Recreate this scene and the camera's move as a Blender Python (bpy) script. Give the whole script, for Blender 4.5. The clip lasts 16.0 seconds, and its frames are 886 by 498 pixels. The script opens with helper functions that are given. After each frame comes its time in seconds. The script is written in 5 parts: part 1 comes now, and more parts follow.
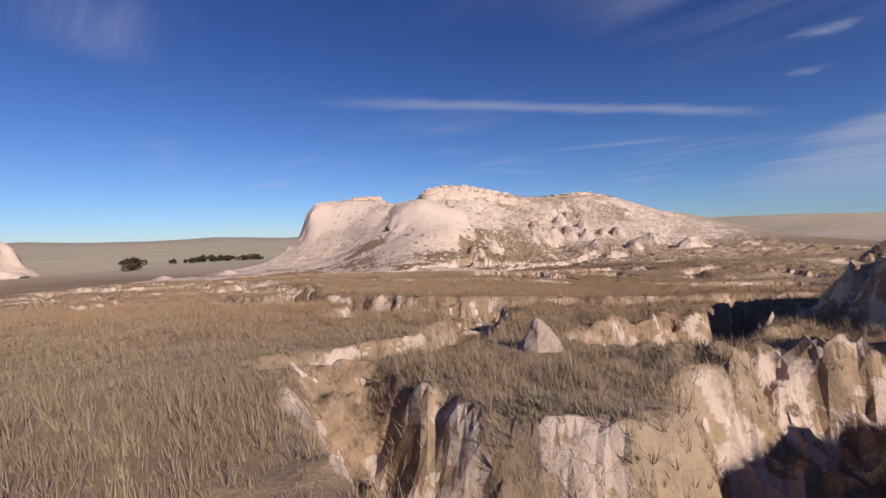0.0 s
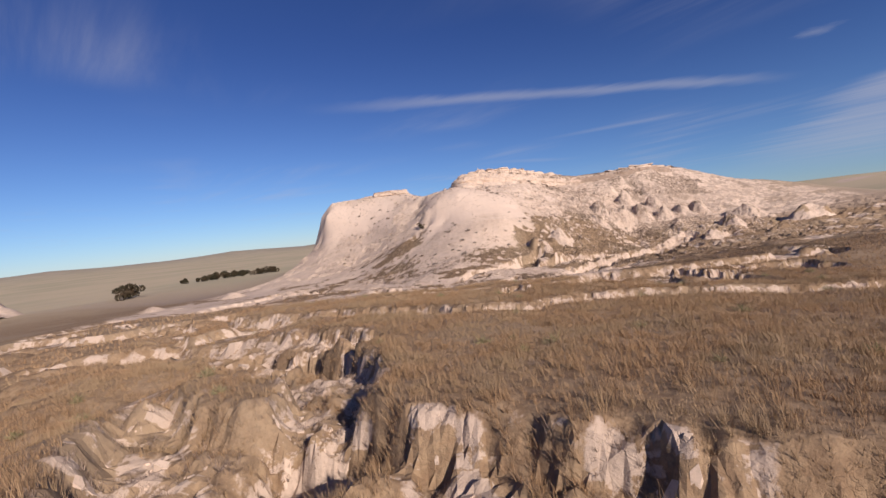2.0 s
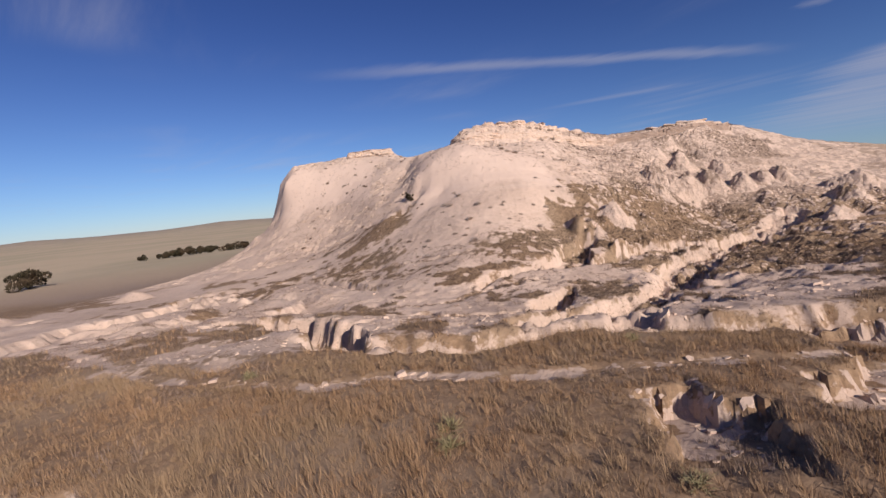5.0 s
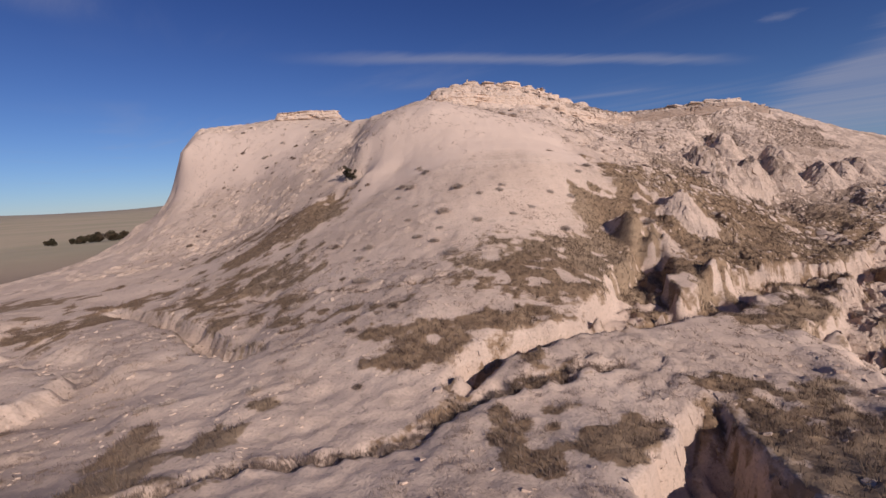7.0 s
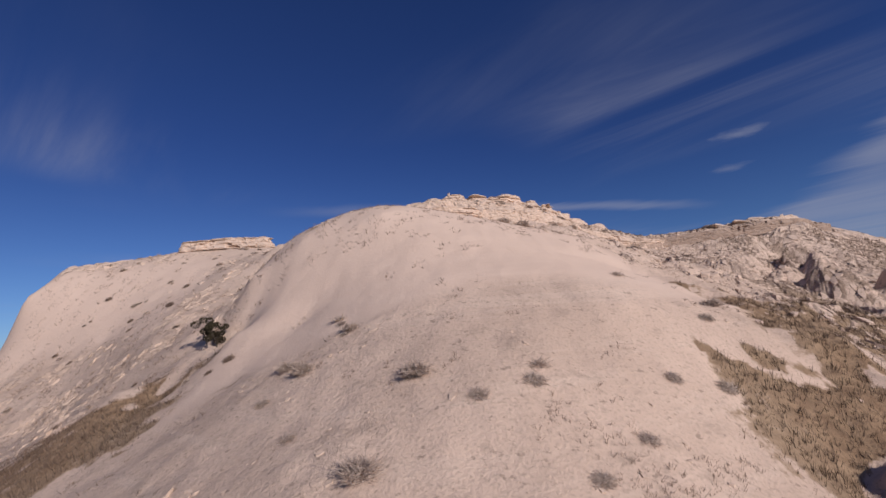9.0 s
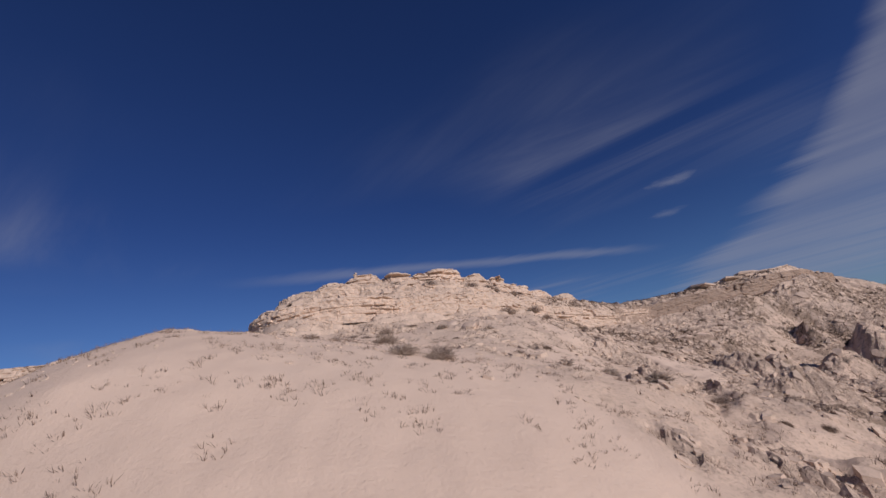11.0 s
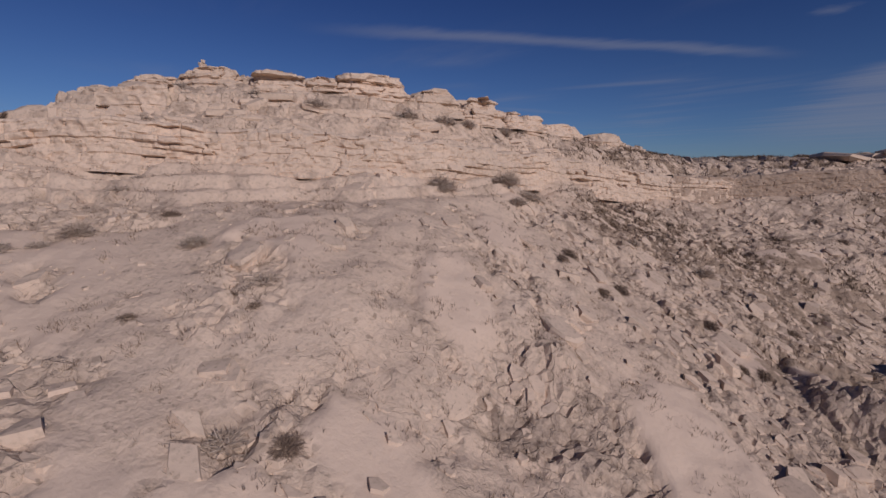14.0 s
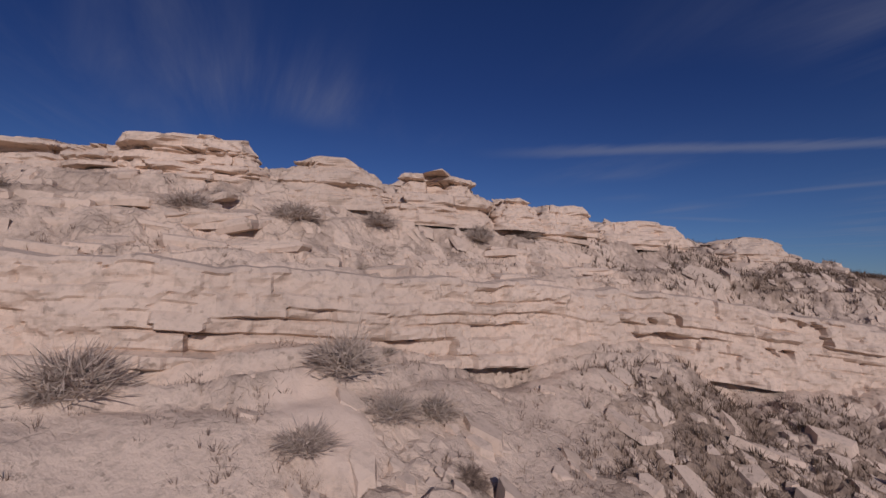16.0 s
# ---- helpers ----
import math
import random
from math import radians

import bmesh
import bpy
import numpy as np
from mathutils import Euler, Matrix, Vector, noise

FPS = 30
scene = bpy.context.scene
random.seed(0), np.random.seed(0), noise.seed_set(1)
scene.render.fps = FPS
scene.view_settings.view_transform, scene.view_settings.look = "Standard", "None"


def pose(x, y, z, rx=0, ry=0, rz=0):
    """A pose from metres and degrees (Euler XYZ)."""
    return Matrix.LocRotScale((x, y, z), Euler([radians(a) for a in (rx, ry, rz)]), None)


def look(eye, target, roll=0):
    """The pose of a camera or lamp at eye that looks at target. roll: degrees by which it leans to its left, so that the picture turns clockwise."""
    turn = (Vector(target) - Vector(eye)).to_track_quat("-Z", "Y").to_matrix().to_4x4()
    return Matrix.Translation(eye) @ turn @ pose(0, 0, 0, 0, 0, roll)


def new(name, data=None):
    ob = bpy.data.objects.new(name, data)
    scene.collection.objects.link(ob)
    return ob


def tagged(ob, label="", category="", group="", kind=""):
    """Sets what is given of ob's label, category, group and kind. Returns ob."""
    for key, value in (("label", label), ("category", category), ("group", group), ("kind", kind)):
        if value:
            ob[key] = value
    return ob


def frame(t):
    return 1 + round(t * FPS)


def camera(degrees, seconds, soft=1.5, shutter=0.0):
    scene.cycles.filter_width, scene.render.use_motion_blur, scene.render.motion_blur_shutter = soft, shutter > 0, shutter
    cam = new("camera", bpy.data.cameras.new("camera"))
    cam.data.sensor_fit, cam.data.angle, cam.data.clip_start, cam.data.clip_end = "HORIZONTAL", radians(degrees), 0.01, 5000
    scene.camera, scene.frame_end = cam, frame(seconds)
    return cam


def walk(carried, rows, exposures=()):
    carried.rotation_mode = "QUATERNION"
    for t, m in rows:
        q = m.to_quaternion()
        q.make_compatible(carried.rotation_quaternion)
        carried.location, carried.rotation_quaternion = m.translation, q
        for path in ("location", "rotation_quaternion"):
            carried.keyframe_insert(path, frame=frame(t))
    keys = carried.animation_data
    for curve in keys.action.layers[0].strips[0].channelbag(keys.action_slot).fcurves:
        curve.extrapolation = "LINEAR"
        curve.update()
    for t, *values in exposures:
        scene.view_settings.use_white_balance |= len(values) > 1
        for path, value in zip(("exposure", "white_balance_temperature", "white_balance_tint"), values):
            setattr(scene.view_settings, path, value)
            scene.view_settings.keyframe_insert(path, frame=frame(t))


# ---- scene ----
cam = camera(88.0, 16.0)
PATH = [  # seconds, x, y, z, and the turn about x, y, z in degrees
    (0.0, 0.000, 0.000, 5.000, 87.97, 1.54, 0.80),
    (0.5, -2.644, 6.048, 5.022, 87.88, 4.51, -3.78),
    (1.0, -4.801, 12.144, 5.124, 88.50, 5.86, 0.77),
    (1.5, -6.266, 17.483, 5.112, 88.38, 6.20, 2.08),
    (2.0, -7.340, 22.340, 5.110, 87.60, 6.27, 2.57),
    (2.5, -8.079, 27.086, 5.057, 86.08, 6.30, 2.68),
    (3.0, -8.629, 31.779, 5.002, 85.33, 6.29, 2.61),
    (3.5, -8.895, 36.617, 5.045, 85.32, 6.26, 2.50),
    (4.0, -8.970, 41.149, 5.261, 85.27, 6.24, 2.44),
    (4.2, -8.980, 42.923, 5.393, 85.32, 6.29, 2.49),
    (6.3, -9.567, 66.520, 4.971, 81.12, 3.93, -0.80),
    (6.5, -9.350, 69.134, 4.694, 81.55, 3.67, -1.08),
    (7.0, -8.886, 75.450, 4.217, 82.73, 3.36, -1.97),
    (7.5, -8.368, 81.519, 3.877, 85.69, 3.35, -2.38),
    (8.0, -7.840, 87.320, 3.984, 89.24, 3.67, -2.65),
    (8.5, -7.163, 92.948, 4.521, 94.50, 4.23, -2.94),
    (9.0, -6.368, 97.927, 5.464, 100.23, 4.96, -3.02),
    (9.5, -5.250, 102.600, 6.630, 104.72, 6.03, -3.28),
    (10.0, -3.911, 106.443, 7.640, 107.72, 7.81, -4.92),
    (10.2, -3.350, 107.850, 8.060, 108.90, 8.60, -5.55),
    (12.3, 2.579, 117.099, 15.153, 92.95, 8.86, -9.58),
    (12.5, 3.117, 118.164, 15.343, 89.30, 7.83, -9.73),
    (13.0, 4.974, 120.572, 15.584, 82.27, 5.41, -8.07),
    (13.5, 7.029, 123.115, 15.717, 79.99, 1.71, -3.20),
    (14.0, 8.779, 125.935, 15.755, 80.41, -0.20, 0.90),
    (14.5, 10.570, 129.153, 15.796, 82.81, -0.35, 5.45),
    (15.0, 12.205, 132.593, 15.857, 86.18, -0.18, 11.64),
    (15.5, 13.780, 136.006, 16.147, 89.47, -0.74, 17.46),
    (16.0, 15.295, 139.649, 16.660, 93.78, -1.37, 21.03),
]
walk(cam, [(t, pose(x, y, z, rx, ry, rz)) for t, x, y, z, rx, ry, rz in PATH],
     [(0.0, 0.36, 6500, 15), (2.5, 0.35, 6800, 16), (4.2, 0.34, 6800, 17), (6.5, -0.02, 6650, 19), (9.0, -0.18, 6350, 17), (11.0, -0.42, 6350, 17), (12.5, -0.54, 6350, 18), (13.5, -0.74, 6350, 18), (16.0, -0.84, 6150, 20)])
# ---- world and sun ----
SUN_FROM = Vector((0.60, -0.80, 0.46)).normalized()
world = bpy.data.worlds.new("sky")
scene.world = world
world.use_nodes = True


class Nodes:
    """Short-hand for building node trees."""

    def __init__(self, tree):
        self.tree = tree
        tree.nodes.clear()

    def add(self, kind, **inputs):
        n = self.tree.nodes.new("ShaderNode" + kind)
        for k, v in inputs.items():
            self.put(n, k, v)
        return n

    def put(self, n, key, v):
        key = int(key[1:]) if key[0] == "i" and key[1:].isdigit() else key.replace("_", " ")
        if isinstance(v, bpy.types.NodeSocket):
            self.tree.links.new(v, n.inputs[key])
        else:
            n.inputs[key].default_value = v

    def math(self, op, a, b=0.0, c=0.0):
        n = self.add("Math", i0=a, i1=b, i2=c)
        n.operation = op
        return n.outputs[0]

    def vec(self, op, a, b=(0, 0, 0), out=0):
        n = self.add("VectorMath", i0=a)
        n.operation = op
        if op == "SCALE":
            self.put(n, "Scale", b)
        else:
            self.put(n, "i1", b)
        return n.outputs[out]

    def noise(self, vector, scale, detail=4.0, rough=0.55, warp=0.0):
        return self.add("TexNoise", Vector=vector, Scale=scale, Detail=detail, Roughness=rough, Distortion=warp).outputs["Fac"]

    def ramp(self, value, lo, hi, a=0.0, b=1.0):
        n = self.add("MapRange", Value=value, From_Min=lo, From_Max=hi, To_Min=a, To_Max=b)
        n.interpolation_type = "SMOOTHSTEP"
        return n.outputs[0]

    def mix(self, fac, a, b, how="MIX"):
        n = self.add("Mix")
        n.data_type, n.blend_type = "RGBA", how
        self.put(n, "i0", fac)
        for i, v in ((6, a), (7, b)):
            self.put(n, "i%d" % i, v if isinstance(v, bpy.types.NodeSocket) else (*v, 1))
        return n.outputs[2]


w = Nodes(world.node_tree)
w_sky = w.add("TexSky")
w_sky.sky_type, w_sky.sun_disc = "NISHITA", False
w_sky.sun_elevation = math.asin(SUN_FROM.z)
w_sky.sun_rotation = math.atan2(SUN_FROM.x, SUN_FROM.y)
w_sky.altitude, w_sky.air_density, w_sky.dust_density, w_sky.ozone_density = 1600, 1.0, 0.0, 4.0
# thin cirrus: streaks drawn out on a high plane
way = w.add("TexCoord").outputs["Generated"]
sep = w.add("SeparateXYZ", Vector=way)
up = w.math("MAXIMUM", sep.outputs[2], 0.02)
px = w.math("DIVIDE", sep.outputs[0], up)
py = w.math("DIVIDE", sep.outputs[1], up)
u = w.math("SUBTRACT", w.math("MULTIPLY", px, 0.65), w.math("MULTIPLY", py, 0.76))
v = w.math("ADD", w.math("MULTIPLY", px, 0.76), w.math("MULTIPLY", py, 0.65))
plane = w.add("CombineXYZ", X=w.math("MULTIPLY", u, 0.16), Y=w.math("MULTIPLY", v, 0.8)).outputs[0]
wisp = w.noise(plane, 1.3, 7.0, 0.62, 0.6)
patch = w.noise(w.add("CombineXYZ", X=px, Y=py).outputs[0], 0.42, 2.0, 0.5)
side = w.math("DIVIDE", sep.outputs[0], w.math("MAXIMUM", sep.outputs[1], 0.05))
for bx, by, size, power in ((1.15, 1.75, 1.0, 0.20), (-1.5, 2.0, 0.9, 0.11), (-2.6, 3.2, 1.0, 0.07), (0.3, 3.0, 1.2, -0.16)):
    off = w.vec("LENGTH", w.add("CombineXYZ", X=w.math("SUBTRACT", px, bx), Y=w.math("SUBTRACT", py, by)).outputs[0], out=1)
    patch = w.math("ADD", patch, w.ramp(off, size, 0.0, 0.0, power))
cirrus = w.math("MULTIPLY", w.ramp(wisp, 0.40, 0.82), w.ramp(patch, 0.44, 0.74))
# condensation trails, old and spread
streak = 0.0
for base, tilt, wide, west, east, power in ((3.63, 0.19, 0.22, -1.2, 3.2, 0.34), (6.45, -0.43, 0.22, 0.9, 3.1, 0.22), (7.3, 0.45, 0.30, 0.2, 2.4, 0.16)):
    line = w.math("ABSOLUTE", w.math("ADD", w.math("SUBTRACT", w.math("SUBTRACT", py, base), w.math("MULTIPLY", px, tilt)), w.math("MULTIPLY", w.math("SUBTRACT", wisp, 0.5), 0.5)))
    ends = w.math("MULTIPLY", w.ramp(px, west, west + 1.2), w.ramp(px, east, east - 1.2))
    streak = w.math("MAXIMUM", streak, w.math("MULTIPLY", w.ramp(line, wide, 0.0, 0.0, power), ends))
# a long fan of cloud low in the north-east
wedge_top = w.math("ADD", w.math("ADD", w.math("MULTIPLY", w.math("SUBTRACT", side, 0.52), 0.30), 0.055), w.math("MULTIPLY", w.math("SUBTRACT", wisp, 0.5), 0.12))
wedge = w.math("MULTIPLY", w.ramp(w.math("SUBTRACT", wedge_top, sep.outputs[2]), -0.030, 0.035), w.math("MULTIPLY", w.ramp(side, 0.47, 0.85), w.ramp(wisp, 0.15, 0.75, 0.40, 1.0)))
wedge = w.math("MULTIPLY", wedge, w.ramp(side, 2.6, 1.6))
cirrus = w.math("MAXIMUM", w.math("MULTIPLY", cirrus, 0.62), w.math("MULTIPLY", wedge, 0.62))
for bx, by, size, power in ((1.97, 2.45, 0.20, 0.42), (2.36, 3.10, 0.18, 0.26)):
    dx, dy = w.math("SUBTRACT", px, bx), w.math("SUBTRACT", py, by)
    du = w.math("SUBTRACT", w.math("MULTIPLY", dx, 0.80), w.math("MULTIPLY", dy, 0.72))
    dv = w.math("ADD", w.math("MULTIPLY", dx, 1.0), w.math("MULTIPLY", dy, 0.9))
    off = w.math("SQRT", w.math("ADD", w.math("MULTIPLY", du, du), w.math("MULTIPLY", dv, dv)))
    puff = w.ramp(w.math("ADD", off, w.math("MULTIPLY", w.math("SUBTRACT", w.noise(w.add("CombineXYZ", X=px, Y=py).outputs[0], 5.0, 5.0, 0.6), 0.5), 0.30)), size, 0.0, 0.0, power)
    cirrus = w.math("MAXIMUM", cirrus, puff)
cover = w.math("MINIMUM", w.math("ADD", w.math("MULTIPLY", cirrus, 0.85), streak), 0.8)
cover = w.math("MULTIPLY", cover, w.ramp(sep.outputs[2], 0.02, 0.09))
deep = w.ramp(sep.outputs[2], 0.04, 0.42)
blue = w.mix(1.0, w_sky.outputs[0], w.mix(deep, (0.67, 0.855, 1.14), (0.41, 0.565, 0.96)), "MULTIPLY")
sky = w.mix(cover, blue, (5.6, 5.9, 7.0))
w_bg = w.add("Background", Color=sky, Strength=0.062)
w_out = w.add("OutputWorld", Surface=w_bg.outputs[0])
sun = new("sun", bpy.data.lights.new("sun", "SUN"))
sun.data.energy, sun.data.angle, sun.data.color = 4.2, radians(0.53), (1.0, 0.93, 0.85)
sun.matrix_world = look((60, -150, 110), Vector((60, -150, 110)) - SUN_FROM)


# ---- materials ----
def material(name):
    m = bpy.data.materials.new(name)
    m.use_nodes = True
    return m, Nodes(m.node_tree)


def finish(n, color, rough=0.95, bump=None, strength=0.4, distance=0.05, spec=0.15):
    b = n.add("BsdfPrincipled", Base_Color=color, Roughness=rough)
    b.inputs["Specular IOR Level"].default_value = spec
    if bump is not None:
        n.put(b, "Normal", n.add("Bump", Height=bump, Strength=strength, Distance=distance).outputs[0])
    n.add("OutputMaterial", Surface=b.outputs[0])


def rock_color(n, where, shatter=0.0, plain=0.0):
    """Pale pink-buff claystone: broad stains, faint beds, cracks, pits and grain. Gives colour and relief."""
    broad = n.noise(where, 0.16, 5.0, 0.6)
    mid = n.noise(where, 1.1, 6.0, 0.62, 0.3)
    grain = n.noise(where, 9.0, 5.0, 0.6)
    beds = n.noise(n.vec("MULTIPLY", where, (0.10, 0.10, 2.6)), 1.0, 4.0, 0.6, 0.4)
    c = n.mix(n.ramp(broad, 0.36, 0.66), (0.66, 0.50, 0.40), (0.56, 0.42, 0.335))
    c = n.mix(n.ramp(beds, 0.50, 0.70, 0.0, 0.35), c, (0.70, 0.56, 0.46))
    # paler with height: brighter light on the upper rock, put into its colour
    high = n.add("SeparateXYZ", Vector=where).outputs[2]
    c = n.mix(n.ramp(n.math("ADD", high, n.math("MULTIPLY", broad, 3.0)), 8.5, 14.5, 0.0, 0.6), c, (0.70, 0.545, 0.445))
    rough = n.math("SUBTRACT", 1.0, n.math("MULTIPLY", plain, 0.88))
    runs = n.noise(n.vec("MULTIPLY", where, (1.3, 1.3, 0.10)), 1.0, 4.0, 0.6, 0.3)
    c = n.mix(n.math("MULTIPLY", plain, n.ramp(runs, 0.45, 0.70, 0.0, 0.35)), c, (0.60, 0.455, 0.365))
    c = n.mix(n.math("MULTIPLY", rough, n.ramp(mid, 0.55, 0.72, 0.0, 0.6)), c, (0.42, 0.32, 0.255))
    c = n.mix(n.math("MULTIPLY", rough, n.ramp(grain, 0.48, 0.68, 0.0, 0.45)), c, (0.38, 0.295, 0.235))
    pits = n.noise(where, 4.2, 4.0, 0.6)
    c = n.mix(n.math("MULTIPLY", rough, n.ramp(pits, 0.61, 0.68, 0.0, 0.65)), c, (0.28, 0.21, 0.165))
    # thin cracks between flakes, where the rock is most broken
    bent = n.vec("ADD", where, n.vec("SCALE", n.add("TexNoise", Vector=where, Scale=1.7, Detail=4.0).outputs["Color"], 0.9))
    crack = n.add("TexVoronoi", Vector=bent, Scale=0.85)
    crack.feature = "DISTANCE_TO_EDGE"
    small = n.add("TexVoronoi", Vector=bent, Scale=2.1)
    small.feature = "DISTANCE_TO_EDGE"
    spread = n.noise(where, 0.45, 4.0, 0.6)
    broken = n.math("MAXIMUM", n.ramp(spread, 0.65, 0.73), n.math("MULTIPLY", shatter, n.ramp(spread, 0.34, 0.48)))
    lines = n.math("MAXIMUM", n.ramp(crack.outputs["Distance"], 0.018, 0.004), n.math("MULTIPLY", n.ramp(small.outputs["Distance"], 0.028, 0.006), n.ramp(mid, 0.42, 0.56)))
    gap = n.math("MULTIPLY", n.math("MULTIPLY", lines, broken), rough)
    c = n.mix(n.math("MULTIPLY", gap, 0.35), c, (0.24, 0.18, 0.145))
    c = n.mix(n.math("MULTIPLY", plain, 0.55), c, (0.70, 0.54, 0.445))
    c = n.mix(1.0, c, (1.0, 1.0, 0.97), "MULTIPLY")
    peel = n.add("TexVoronoi", Vector=bent, Scale=2.4).outputs["Color"]
    lift = n.math("MULTIPLY", n.add("SeparateXYZ", Vector=peel).outputs[0], n.ramp(broad, 0.42, 0.60, 0.1, 0.6))
    relief = n.math("ADD", n.math("MULTIPLY", mid, 0.32), n.math("SUBTRACT", n.math("ADD", n.math("MULTIPLY", lift, 0.30), n.math("MULTIPLY", grain, 0.30)), n.math("MULTIPLY", gap, 0.4)))
    return c, mid, n.math("MULTIPLY", relief, n.math("MAXIMUM", rough, 0.35))


def ground_material():
    m, n = material("buff claystone and dry grass")
    where = n.add("NewGeometry").outputs["Position"]
    bare = n.add("Attribute")
    bare.attribute_name = "bare"
    rub = n.add("Attribute")
    rub.attribute_name = "rubble"
    even = n.add("Attribute")
    even.attribute_name = "smooth"
    c, mid, relief = rock_color(n, where, rub.outputs["Fac"], even.outputs["Fac"])
    north = n.add("SeparateXYZ", Vector=where).outputs[1]
    c = n.mix(n.ramp(n.math("ADD", north, n.math("MULTIPLY", mid, 6.0)), 82, 72, 0.0, 0.65), c, (0.44, 0.335, 0.265))
    speck = n.noise(where, 2.3, 6.0, 0.65)
    fine = n.noise(where, 6.0, 6.0, 0.7)
    grey = n.mix(n.ramp(fine, 0.35, 0.65), (0.52, 0.398, 0.315), (0.35, 0.265, 0.208))
    soil = n.ramp(n.math("ADD", n.noise(where, 0.55, 5.0, 0.65), n.math("MULTIPLY", speck, 0.35)), 0.62, 0.76)
    c = n.mix(n.math("MULTIPLY", rub.outputs["Fac"], soil), c, grey)
    turf = n.mix(n.ramp(speck, 0.34, 0.66), (0.245, 0.158, 0.097), (0.35, 0.240, 0.148))
    turf = n.mix(n.ramp(fine, 0.45, 0.72, 0.0, 0.6), turf, (0.165, 0.117, 0.078))
    turf = n.mix(n.ramp(n.noise(where, 0.09, 3.0), 0.45, 0.62, 0.0, 0.5), turf, (0.37, 0.275, 0.185))
    turf = n.mix(n.ramp(north, 118, 128, 0.0, 0.8), turf, n.mix(n.ramp(fine, 0.35, 0.65), (0.43, 0.325, 0.25), (0.27, 0.20, 0.155)))
    edge = n.math("ADD", bare.outputs["Fac"], n.math("ADD", n.math("MULTIPLY", n.math("SUBTRACT", speck, 0.5), 0.9), n.math("MULTIPLY", n.math("SUBTRACT", fine, 0.5), 0.9)))
    # brush and washed soil cling in patches to the rock of the gullies
    cling = n.ramp(n.noise(where, 0.75, 5.0, 0.65, 0.5), 0.44, 0.57, 0.0, 0.9)
    edge = n.math("SUBTRACT", edge, n.math("MULTIPLY", cling, n.ramp(north, 78, 68)))
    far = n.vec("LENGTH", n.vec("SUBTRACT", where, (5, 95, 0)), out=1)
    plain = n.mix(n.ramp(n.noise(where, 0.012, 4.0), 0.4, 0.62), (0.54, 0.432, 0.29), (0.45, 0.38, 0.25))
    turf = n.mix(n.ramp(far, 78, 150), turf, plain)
    # distance haze painted into the ground colour, growing from 900 m out
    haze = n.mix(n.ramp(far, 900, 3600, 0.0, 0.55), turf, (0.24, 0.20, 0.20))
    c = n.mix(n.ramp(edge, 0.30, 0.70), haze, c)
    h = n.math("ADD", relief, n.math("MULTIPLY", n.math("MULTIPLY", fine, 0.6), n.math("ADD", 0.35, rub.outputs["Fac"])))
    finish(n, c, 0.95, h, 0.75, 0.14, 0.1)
    return m


def slab_material(name, node, out, tint=(1, 1, 1)):
    m, n = material(name)
    where = n.add("NewGeometry").outputs["Position"]
    c, mid, relief = rock_color(n, where)
    tone = n.add(node).outputs[out]
    c = n.mix(n.math("MULTIPLY", tone, 0.30), c, (0.42, 0.335, 0.27))
    lich = n.ramp(n.noise(where, 3.4, 5.0, 0.7), 0.58, 0.74, 0.0, 0.45)
    c = n.mix(lich, c, (0.27, 0.225, 0.19))
    c = n.mix(1.0, c, tint, "MULTIPLY")
    finish(n, c, 0.93, relief, 0.7, 0.08, 0.15)
    return m


def blade_material(name, a, b, c, south=None):
    m, n = material(name)
    r = n.add("NewGeometry").outputs["Random Per Island"]
    where = n.add("NewGeometry").outputs["Position"]
    tone = n.mix(n.ramp(r, 0.0, 1.0), a, b)
    tone = n.mix(n.ramp(n.noise(where, 0.22, 4.0), 0.42, 0.62, 0.0, 0.75), tone, c)
    if south:
        north = n.add("SeparateXYZ", Vector=where).outputs[1]
        tone = n.mix(n.ramp(n.math("ADD", north, n.math("MULTIPLY", n.noise(where, 0.15, 3.0), 14.0)), 34, 16, 0.0, 0.8), tone, n.mix(r, *south))
    finish(n, tone, 0.8, None, spec=0.2)
    return m


GROUND = ground_material()
SLAB = slab_material("weathered sandstone", "ObjectInfo", "Random")
# SLAB tinted browner and darker, with part of the shade put into the tint
BAND = slab_material("browner weathered sandstone dimmed for shade", "ObjectInfo", "Random", (0.62, 0.60, 0.59))
CHIPS = slab_material("weathered scree", "NewGeometry", "Random Per Island")
GRASS = blade_material("dry bunch grass", (0.44, 0.285, 0.160), (0.245, 0.145, 0.080), (0.34, 0.240, 0.145), ((0.345, 0.265, 0.165), (0.205, 0.155, 0.10)))
SAGE = blade_material("grey brush", (0.33, 0.24, 0.185), (0.175, 0.122, 0.095), (0.26, 0.19, 0.14))
HILL = blade_material("brown hillside grass", (0.21, 0.142, 0.10), (0.11, 0.075, 0.054), (0.16, 0.115, 0.08))
YUCCA = blade_material("yellow green blades", (0.33, 0.28, 0.15), (0.20, 0.18, 0.085), (0.28, 0.24, 0.135))
TWIG = blade_material("dry twigs", (0.56, 0.45, 0.37), (0.36, 0.28, 0.23), (0.46, 0.37, 0.30))
NEEDLE = blade_material("juniper needles", (0.060, 0.050, 0.028), (0.034, 0.030, 0.017), (0.085, 0.056, 0.034))
BARK = blade_material("grey bark", (0.14, 0.11, 0.085), (0.10, 0.08, 0.06), (0.12, 0.1, 0.08))
# ---- the lie of the land ----
# Break lines of the ground, x, y, z in metres: plain, channel, foot of the butte, benches, noses and crests.
LINES = []


def break_line(*places):
    LINES.append(places)


